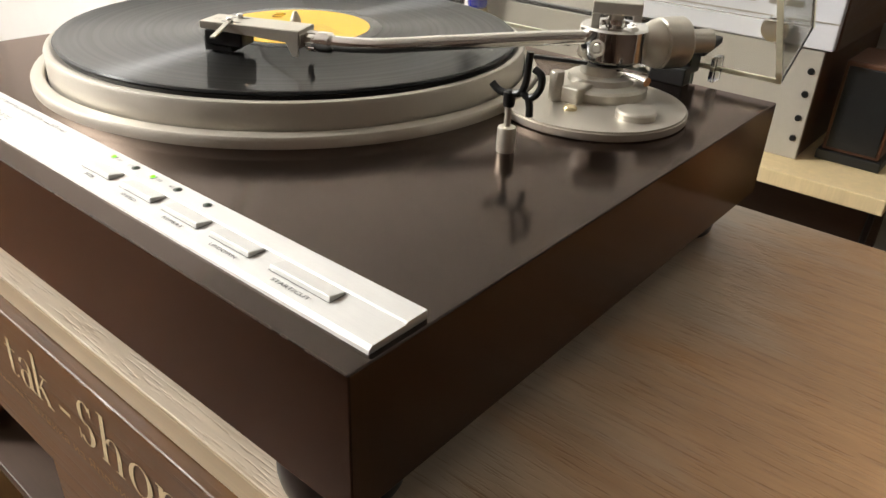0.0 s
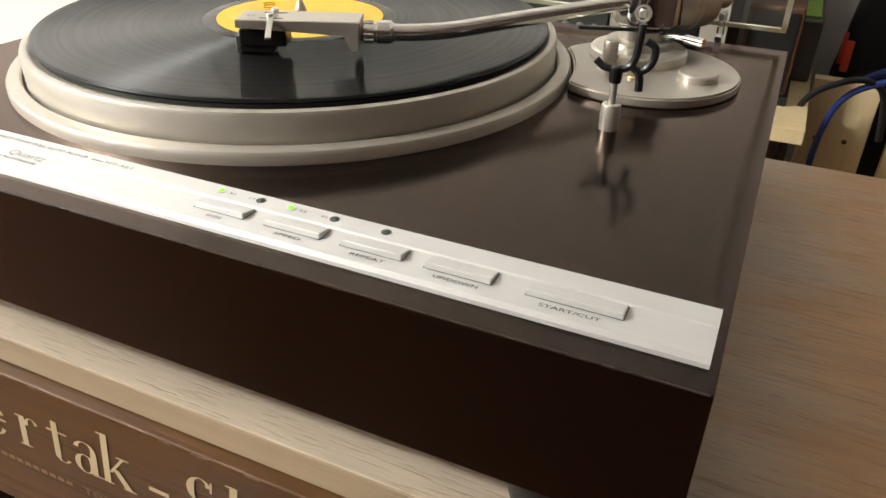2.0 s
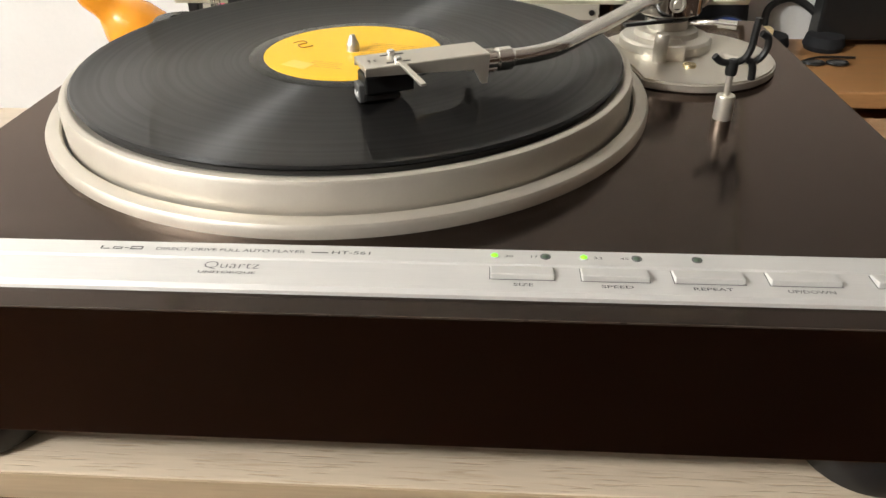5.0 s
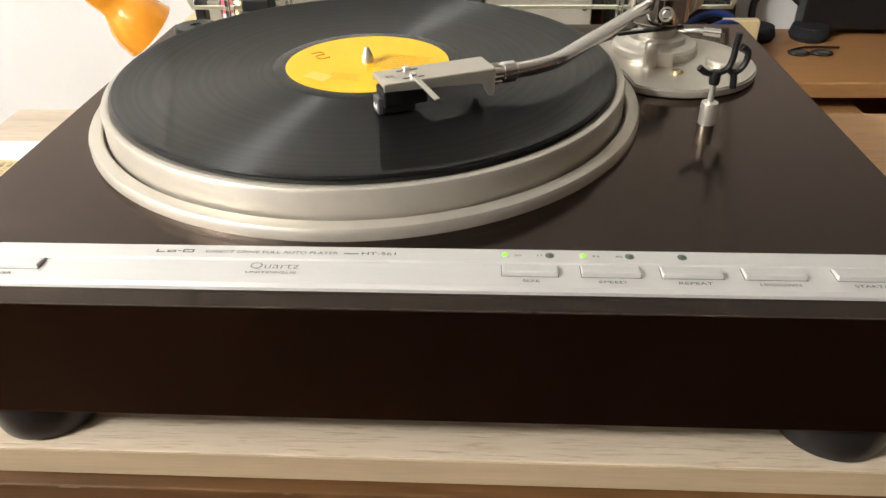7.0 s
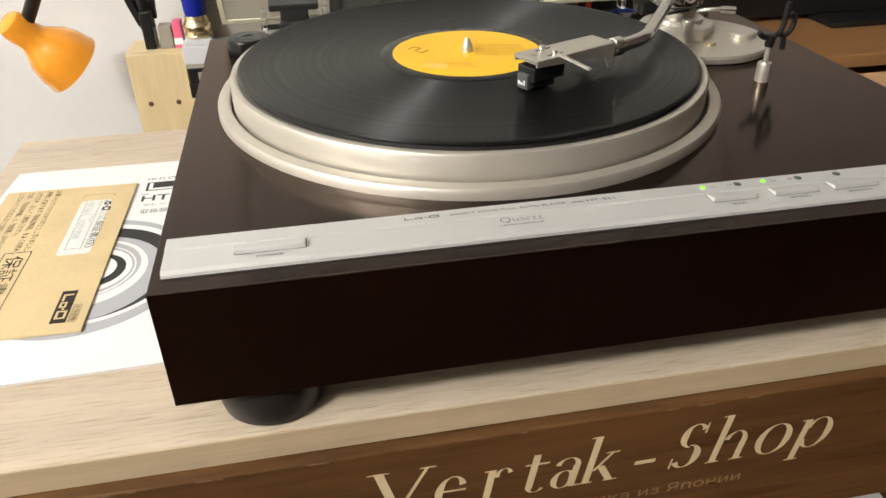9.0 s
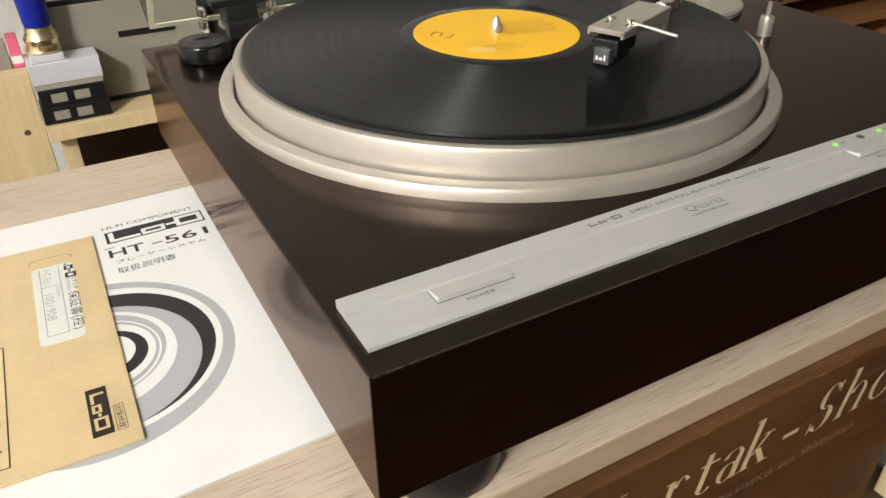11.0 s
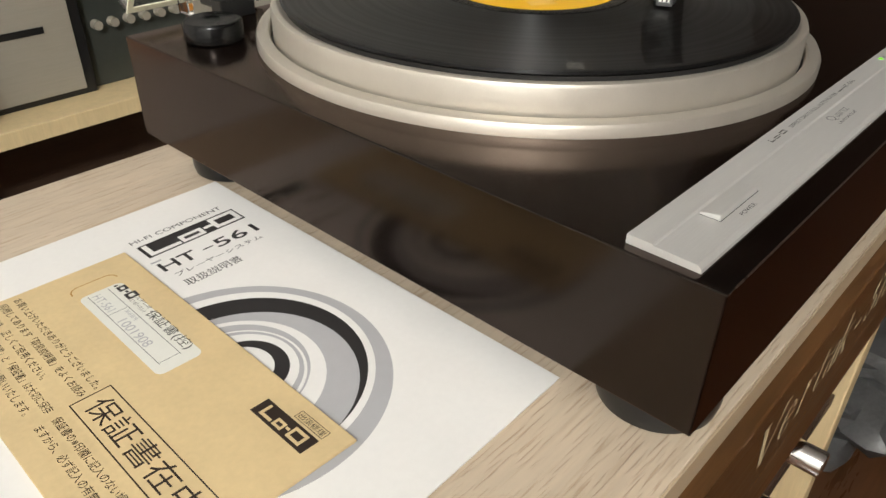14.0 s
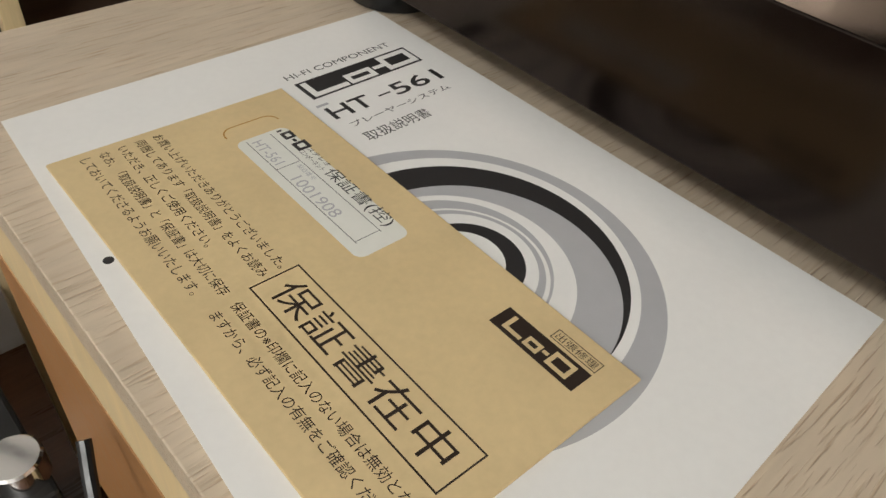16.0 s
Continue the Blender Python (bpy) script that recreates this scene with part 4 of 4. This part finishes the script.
for body, u, v, w, h, bold in (
    ("お買い上げいただきありがとうございました。", 0.0045, 0.0372, 0.0905, 0.0042, 0.0), ("同梱してあります「取扱説明書」をよくお読み", 0.0045, 0.0304, 0.0905, 0.0042, 0.0),
    ("いただき、正しくご使用ください。", 0.0045, 0.0236, 0.0680, 0.0042, 0.0), ("なお、「取扱説明書」と「保証書」は大切に保存", 0.0045, 0.0168, 0.0905, 0.0042, 0.0),
    ("しておいてくださるようお願いいたします。", 0.0045, 0.0100, 0.0850, 0.0042, 0.0), ("保証書の※印欄に記入のない場合は無効となり", 0.1000, 0.0170, 0.0890, 0.0042, 0.0),
    ("ますから、必ず記入の有無をご確認ください。", 0.1000, 0.0102, 0.0890, 0.0042, 0.0), ("保証書在中", 0.1020, 0.0288, 0.0800, 0.0118, 0.0), ("出張修理", 0.1695, 0.0875, 0.0160, 0.0030, 0.0)):
    part("printed_line", words(body, w, h, EMI @ at(u, v, 0), bold), M_BROWNINK, env, "", False)
part("stamp_border", move(frame_lines(0.0905, 0.0180, 0.0006, at(0.0968, 0.0256, 0)), EMI), M_BROWNINK, env, "", False)
part("small_border", move(frame_lines(0.0182, 0.0046, 0.0003, at(0.1684, 0.0867, 0)), EMI), M_BROWNINK, env, "", False)
part("logo_box", sheet(0.0345, 0.0092, EMI, 0.1522, 0.0763), M_BROWNINK, env, "dark logo box", False)
EMJ = EM @ at(-0.0014, -0.0043, 0.00018)
part("logo_stroke", join(sheet(0.0016, 0.0062, EMJ, 0.1575, 0.0822), sheet(0.0060, 0.0015, EMJ, 0.1591, 0.0822), move(frame_lines(0.0058, 0.0042, 0.0013, at(0.1662, 0.0822, 0)), EMJ), sheet(0.0022, 0.0013, EMJ, 0.1726, 0.0845), move(frame_lines(0.0085, 0.0062, 0.0015, at(0.1755, 0.0822, 0)), EMJ)), M_KRAFT, env, "tan logo strokes", False)
# ---------- the rear shelf and what stands on it ----------
SZ = -0.081
rack = thing("rear_shelf", 0, 0.6, FLOOR_Z, "pine shelf on upright boards behind the cabinet", "shelf")
part("shelf_board", box(-0.262, 0.330, 0.510, 0.85, SZ - 0.018, SZ, 0.001), M_PINE, rack, "pale pine shelf board")
part("back_panel", box(-0.250, 0.320, 0.62, 0.63, -0.60, SZ - 0.0185), M_DARKWOOD, rack, "dark panel under the shelf")
up = part("upright_board", box(-0.337, -0.263, 0.530, 0.548, FLOOR_Z, -0.0215, 0.0012), M_PINE, rack, "pine upright with two dowel holes")
for hx0 in (-0.318, -0.282):
    part("dowel_hole", lathe([(0.0034, 0), (0.0026, 0.0006), (0, 0.0006)], 16, Matrix.Translation((hx0, 0.5298, -0.089)) @ Matrix.Rotation(radians(90), 4, "X")), M_HOLE, up)
part("inner_upright", box(-0.253, -0.235, 0.53, 0.545, FLOOR_Z, SZ - 0.0185, 0.001), M_PINE, rack)
up2 = part("upright_board", box(0.332, 0.412, 0.667, 0.685, FLOOR_Z, -0.063, 0.0012), M_PINE, rack, "pine upright with two dowel holes")
for hx0 in (0.352, 0.387):
    part("dowel_hole", lathe([(0.0034, 0), (0.0026, 0.0006), (0, 0.0006)], 16, Matrix.Translation((hx0, 0.6668, -0.142)) @ Matrix.Rotation(radians(90), 4, "X")), M_HOLE, up2)
part("upright_board", box(0.440, 0.492, 0.69, 0.708, FLOOR_Z, -0.060, 0.0012), M_PINE, rack, "second pine upright")

deck = thing("cassette_deck", -0.15, 0.7, SZ, "grey hi-fi deck with a black frame, standing on pine shelf", "deck")
part("case", box(-0.248, -0.056, 0.563, 0.84, SZ + 0.0005, 0.040, 0.002), M_GREY, deck)
part("frame", box(-0.250, -0.054, 0.5585, 0.5635, SZ + 0.0003, 0.042, 0.001), M_BLACK, deck, "black surround")
part("fascia", box(-0.242, -0.066, 0.5560, 0.5590, SZ + 0.007, 0.036, 0.0008), M_GREY, deck, "grey front panel")
part("slot", box(-0.160, -0.096, 0.5550, 0.5565, -0.0065, 0.0005), M_BLACK, deck, "black loading slot")

tuner = thing("receiver", 0.02, 0.7, SZ, "dark green-grey receiver with small knobs on the shelf", "receiver")
part("case", box(-0.050, 0.075, 0.575, 0.84, SZ + 0.0005, 0.040, 0.002), M_BLACK, tuner)
part("fascia", box(-0.050, 0.075, 0.5700, 0.5755, SZ + 0.0003, 0.042, 0.001), mat("dark_green_fascia", (0.055, 0.062, 0.055), 0.35, 0.3), tuner)
for k in range(6):
    part("knob", lathe([(0, 0.010), (0.005, 0.010), (0.0055, 0), (0, 0)], 20, Matrix.Translation((-0.036 + 0.019 * k, 0.5702, -0.012)) @ Matrix.Rotation(radians(90), 4, "X")), M_GREY, tuner)

lower = thing("power_amplifier", 0.15, 0.7, SZ, "pale grey amplifier with dark screws, on the shelf", "amplifier")
part("case", box(0.080, 0.219, 0.566, 0.84, SZ + 0.0005, 0.044, 0.002), M_WALNUT, lower)
part("fascia", box(0.080, 0.220, 0.5600, 0.5665, SZ + 0.0003, 0.045, 0.001), M_STEELGREY, lower, "pale metal front")
for sz in (0.022, -0.004, -0.032, -0.056):
    part("screw", lathe([(0.0040, 0), (0.0034, 0.002), (0, 0.002)], 16, Matrix.Translation((0.211, 0.5602, sz)) @ Matrix.Rotation(radians(90), 4, "X")), M_BLACK, lower, "dark screw")
upper = thing("stereo_receiver", 0.1, 0.7, 0.046, "white-fronted receiver in a walnut case, stacked on amplifier", "receiver")
part("case", box(-0.045, 0.230, 0.566, 0.84, 0.0455, 0.215, 0.002), M_WALNUT, upper, "walnut case")
part("fascia", box(-0.045, 0.228, 0.5560, 0.5665, 0.047, 0.213, 0.0015), M_WHITE, upper, "white front panel")
part("seam", box(-0.045, 0.228, 0.5552, 0.5562, 0.075, 0.0765), M_GREY, upper)
for k in range(4):
    part("key", box(0.000 + 0.05 * k, 0.035 + 0.05 * k, 0.5545, 0.5562, 0.088, 0.095, 0.0006), M_GREY, upper, "grey key")
kn = part("dial", lathe([(0, 0.012), (0.014, 0.012), (0.016, 0), (0, 0)], 32, Matrix.Translation((0.165, 0.5562, 0.062)) @ Matrix.Rotation(radians(90), 4, "X")), M_CHROME, upper, "chrome dial")
spk = thing("small_speaker", 0.27, 0.63, SZ, "small dark speaker with a clear front, on the shelf", "speaker")
part("box", box(0.238, 0.300, 0.590, 0.68, SZ + 0.012, 0.035, 0.002), M_WALNUT, spk)
part("base", box(0.234, 0.304, 0.585, 0.685, SZ + 0.0003, SZ + 0.0118, 0.001), M_BLACK, spk)
part("grille", box(0.242, 0.296, 0.5880, 0.5902, SZ + 0.016, 0.030, 0.001), M_BLACK, spk)

cas = thing("cassette_stack", -0.22, 0.54, SZ, "black cassette cases lying on the shelf", "cassettes")
for k, (cx0, cx1) in enumerate(((-0.262, -0.190), (-0.260, -0.192))):
    case = part("case", box(cx0, cx1, 0.517, 0.5545, SZ + 0.0003 + 0.0200 * k, SZ + 0.0198 + 0.0200 * k, 0.0010), M_BLACK, cas)
    for gx in (0.012, 0.036):
        part("window", box(cx0 + gx, cx0 + gx + 0.016, 0.5164, 0.5172, SZ + 0.0050 + 0.0200 * k, SZ + 0.0150 + 0.0200 * k), M_GREY, case, "grey label window")
tape = thing("tape_box", -0.22, 0.54, SZ + 0.040, "white tape box stacked on the cassette cases", "box")
part("tray", box(-0.2615, -0.1905, 0.5165, 0.5540, SZ + 0.0405, -0.0345, 0.0008), M_STEELGREY, tape)
part("lid", box(-0.2625, -0.1895, 0.5155, 0.5545, -0.0344, -0.0115, 0.0010), M_WHITE, tape, "white lid")
pink = thing("pink_box", -0.268, 0.56, -0.0215, "small pink and white printed box on the upright", "box")
part("carton", box(-0.2745, -0.2635, 0.5490, 0.570, -0.0212, 0.0125, 0.0008), M_PINK, pink)
part("white_band", box(-0.2747, -0.2633, 0.5486, 0.5702, -0.0165, -0.0080, 0.0004), M_PAPER, pink, "white printed band")
single("grey_box", box(-0.2930, -0.2765, 0.5490, 0.570, -0.0212, 0.0080, 0.0008), M_GREY, "small dark grey box beside the pink one", "box")
part("shelf_support", box(-0.337, -0.226, 0.5485, 0.60, -0.0240, -0.0215, 0.0006), M_PINE, rack)
flask = thing("blue_bottle", -0.240, 0.536, -0.0115, "cobalt blue bottle with a brass foot", "bottle")
FL = at(-0.240, 0.536, -0.0114)
part("plinth", box(-0.257, -0.223, 0.5190, 0.5530, -0.0113, -0.0035, 0.001), M_WHITE, flask, "white square base")
part("foot", lathe([(0, 0.008), (0.0165, 0.008), (0.0185, 0.011), (0.0165, 0.016), (0.0172, 0.020), (0.0185, 0.0235), (0.0150, 0.030), (0.0140, 0.036), (0, 0.036)], 40, FL), M_BRASS, flask, "ringed brass foot")
part("glass", lathe([(0.0130, 0.0362), (0.0142, 0.040), (0.0155, 0.072), (0.0130, 0.102), (0.0070, 0.117), (0, 0.118)], 40, FL), M_BLUE, flask, "cobalt glass")

# orange desk lamp clamped behind the upright
lampd = thing("desk_lamp", -0.30, 0.53, -0.012, "orange enamel desk lamp with a black jointed arm", "lamp")
sdir = Vector((0.62, 0.30, -0.76)).normalized()
s0 = Vector((-0.519, 0.675, 0.000))
shade = part("shade", lathe([(0, 0.000), (0.012, 0.001), (0.020, 0.007), (0.0225, 0.016), (0.0220, 0.036), (0.0235, 0.046), (0.0300, 0.056), (0.0400, 0.070), (0.0470, 0.088), (0.0500, 0.112), (0.0488, 0.112), (0.0455, 0.088), (0.0385, 0.071), (0.0285, 0.058), (0, 0.052)], 64, aim(s0, s0 + sdir) @ Matrix.Scale(0.98, 4)), M_ORANGE, lampd, "orange enamel shade")
part("bulb", lathe([(0.012, 0.054), (0.020, 0.075), (0.022, 0.088), (0.014, 0.102), (0, 0.106)], 32, aim(s0, s0 + sdir)), M_PAPER, shade, "unlit bulb")
joint = s0 + sdir * 0.030 + Vector((0.012, 0.0, 0.020))
elbow = Vector((-0.34, 0.60, 0.235))
foot_p = Vector((-0.306, 0.562, 0.004))
part("knuckle", tube([s0 + sdir * 0.028, joint, joint + (elbow - joint) * 0.15], 0.0095, 16), M_BLACK, lampd, "black knuckle")
part("upper_arm", rod(joint, elbow, 0.0065, 16), M_BLACK, lampd, "black upper arm")
part("lower_arm", rod(elbow, foot_p, 0.0100, 16), M_BLACK, lampd, "black lower arm")
part("elbow_joint", lathe([(0, -0.012), (0.014, -0.012), (0.014, 0.012), (0, 0.012)], 24, Matrix.Translation(elbow) @ Matrix.Rotation(radians(90), 4, "X")), M_BLACK, lampd)
part("clamp", join(box(-0.3130, -0.2990, 0.5490, 0.5780, -0.0213, 0.0280, 0.002), move(box(-0.0045, 0.0045, -0.004, 0.004, 0.0, 0.075, 0.0015), at(-0.3120, 0.556, 0.010) @ Matrix.Rotation(radians(-18), 4, "Y")), move(box(-0.0040, 0.0040, -0.004, 0.004, 0.0, 0.075, 0.0015), at(-0.2985, 0.572, 0.014) @ Matrix.Rotation(radians(4), 4, "Y"))), M_BLACK, lampd, "black clamp with two jointed bars")

# ---------- the desk and clutter on the far side ----------
DZ = -0.12
dsk = thing("desk", 0.9, 0.78, FLOOR_Z, "orange-brown beech desk by the wall", "desk")
part("top", box(0.476, 1.55, 0.596, 0.85, DZ - 0.024, DZ, 0.003), M_BEECH, dsk)
part("side", box(0.490, 0.508, 0.62, 0.84, FLOOR_Z, DZ - 0.0243), M_BEECH, dsk)
part("side", box(1.520, 1.540, 0.62, 0.84, FLOOR_Z, DZ - 0.0243), M_BEECH, dsk)
part("shelf", box(0.508, 1.52, 0.60, 0.83, -0.225, -0.205, 0.002), M_BEECH, dsk)
part("back", box(0.508, 1.52, 0.831, 0.84, FLOOR_Z, DZ - 0.0243), M_DARKWOOD, dsk)
single("wooden_box", box(0.530, 0.640, 0.604, 0.70, -0.2048, -0.170, 0.003), M_BEECH, "brown wooden box on the desk's lower shelf", "box")
mon = thing("computer_monitor", 0.95, 0.80, DZ, "large black monitor standing on the desk", "monitor")
part("screen", box(0.600, 1.30, 0.80, 0.84, DZ + 0.012, 0.22, 0.004), M_BLACK, mon)
part("stand", box(0.86, 1.06, 0.74, 0.845, DZ + 0.0003, DZ + 0.0115, 0.003), M_BLACK, mon)
eye = thing("spectacles", 0.59, 0.72, DZ, "folded spectacles lying on the desk", "glasses")
for gx in (0.570, 0.605):
    rim = part("rim", tube([(gx + 0.015 * math.cos(a), 0.715 + 0.010 * math.sin(a), DZ + 0.0035) for a in [2 * math.pi * k / 12 for k in range(13)]], 0.0020, 8), M_BLACK, eye)
    part("lens", prism(circle(gx, 0.715, 0.0125, 24), DZ + 0.0030, DZ + 0.0040), M_HAZE, rim)
part("temple", tube([(0.555, 0.720, DZ + 0.004), (0.590, 0.740, DZ + 0.004), (0.640, 0.738, DZ + 0.004)], 0.0018, 8), M_BLACK, eye)
msh = thing("headset", 0.56, 0.80, DZ, "black headset lying on the desk", "headset")
part("band", tube([(0.52, 0.80, DZ + 0.006), (0.53, 0.84, DZ + 0.05), (0.57, 0.85, DZ + 0.065), (0.61, 0.83, DZ + 0.04), (0.615, 0.80, DZ + 0.01)], 0.006, 12), M_BLACK, msh)
for gx in (0.525, 0.612):
    part("ear_cup", lathe([(0, 0), (0.028, 0), (0.032, 0.008), (0.028, 0.022), (0, 0.026)], 32, at(gx, 0.795, DZ + 0.0003)), M_CLOTH, msh)


def blob(cx, cy, cz, rx, ry, rz, seed, rough=0.12, n=3):
    bm = bmesh.new()
    bmesh.ops.create_icosphere(bm, subdivisions=n + 1, radius=1)
    for v in bm.verts:
        d = 1 + rough * noise.noise(v.co * 2.2 + Vector((seed, 0, 0))) + rough * 0.4 * noise.noise(v.co * 6 + Vector((0, seed, 0)))
        q = 0.75
        c = Vector([math.copysign(abs(a) ** q, a) for a in v.co])
        v.co = Vector((cx + rx * c.x * d, cy + ry * c.y * d, cz + rz * c.z * d))
    for f in bm.faces:
        f.smooth = True
    return bm


bag = thing("black_bag", 0.43, 0.76, -0.40, "round black bag with blue piping beside the desk", "bag")
part("body", blob(0.430, 0.765, -0.26, 0.085, 0.055, 0.20, 3, 0.05), M_CLOTH, bag)
part("piping", tube([(0.430 + 0.092 * math.cos(a), 0.715, -0.24 + 0.185 * math.sin(a)) for a in [math.pi * k / 12 for k in range(13)]], 0.005, 10), M_BLUECABLE, bag, "blue piping")
part("zip_tag", box(0.358, 0.368, 0.700, 0.703, -0.06, -0.02, 0.001), M_RED, bag, "red zip tag")
pack = thing("backpack", 0.40, 0.80, -0.50, "black backpack leaning against the wall", "backpack")
part("body", blob(0.420, 0.800, -0.20, 0.065, 0.045, 0.30, 8, 0.08), M_CLOTH, pack)
part("zip_pull", box(0.356, 0.362, 0.745, 0.748, -0.062, -0.020, 0.001), M_RED, pack, "red zip pull")
crate = thing("storage_box", 0.33, 0.86, SZ, "clear plastic storage box with a green sheet", "storage box")
part("tub", box(0.262, 0.326, 0.70, 0.86, SZ + 0.0003, 0.000, 0.003), M_HAZE, crate, "cloudy plastic tub")
part("sheet", box(0.266, 0.322, 0.71, 0.85, 0.0003, 0.004, 0.0006), M_GREEN, crate, "green printed sheet")
for k, (lx, ly) in enumerate(((0.36, 0.60), (0.40, 0.615))):
    single("cable", tube([(lx + 0.06, ly + 0.03, -0.12), (lx + 0.045, ly + 0.02, -0.055), (lx, ly, -0.045), (lx - 0.045, ly, -0.10), (lx - 0.05, ly, -0.30), (lx - 0.05, ly + 0.01, FLOOR_Z)], 0.004, 10), M_BLUECABLE if k else M_BLACK, "blue cable hanging beside the desk" if k else "black cable hanging beside the desk", "cable")

# ---------- left of and below the cabinet ----------
part("side_panel", box(TX0 + 0.002, TX0 + 0.014, -0.195, TY1 - 0.002, -0.070, -0.0164, 0.001), M_PINE, cab, "pine side rail")
part("lower_side_panel", box(TX0 + 0.006, TX0 + 0.018, -0.195, TY1 - 0.002, -0.33, -0.105, 0.001), M_BEECH, cab, "orange-brown lower side")
sub = thing("subwoofer", -0.48, 0.36, FLOOR_Z, "black device with a large silver knob by the cabinet", "audio device")
part("case", box(-0.70, -0.385, 0.215, 0.60, FLOOR_Z, -0.36, 0.004), M_BLACK, sub)
part("volume_knob", lathe([(0, 0.026), (0.019, 0.026), (0.021, 0.024), (0.021, 0.0), (0, 0)], 48, at(-0.402, 0.246, -0.3598)), M_CHROME, sub, "brushed silver knob")
single("cable", tube([(-0.376, 0.05, -0.10), (-0.386, 0.02, -0.13), (-0.384, -0.02, -0.20), (-0.392, -0.05, -0.30), (-0.380, -0.03, -0.50), (-0.40, 0.0, FLOOR_Z + 0.004)], 0.0032, 10), M_BLACK, "black cable hanging beside the cabinet", "cable")
single("plastic_bag", blob(1.02, -0.05, FLOOR_Z + 0.12, 0.28, 0.22, 0.12, 21, 0.35), M_HAZE, "crumpled clear plastic bag on the floor", "bag")
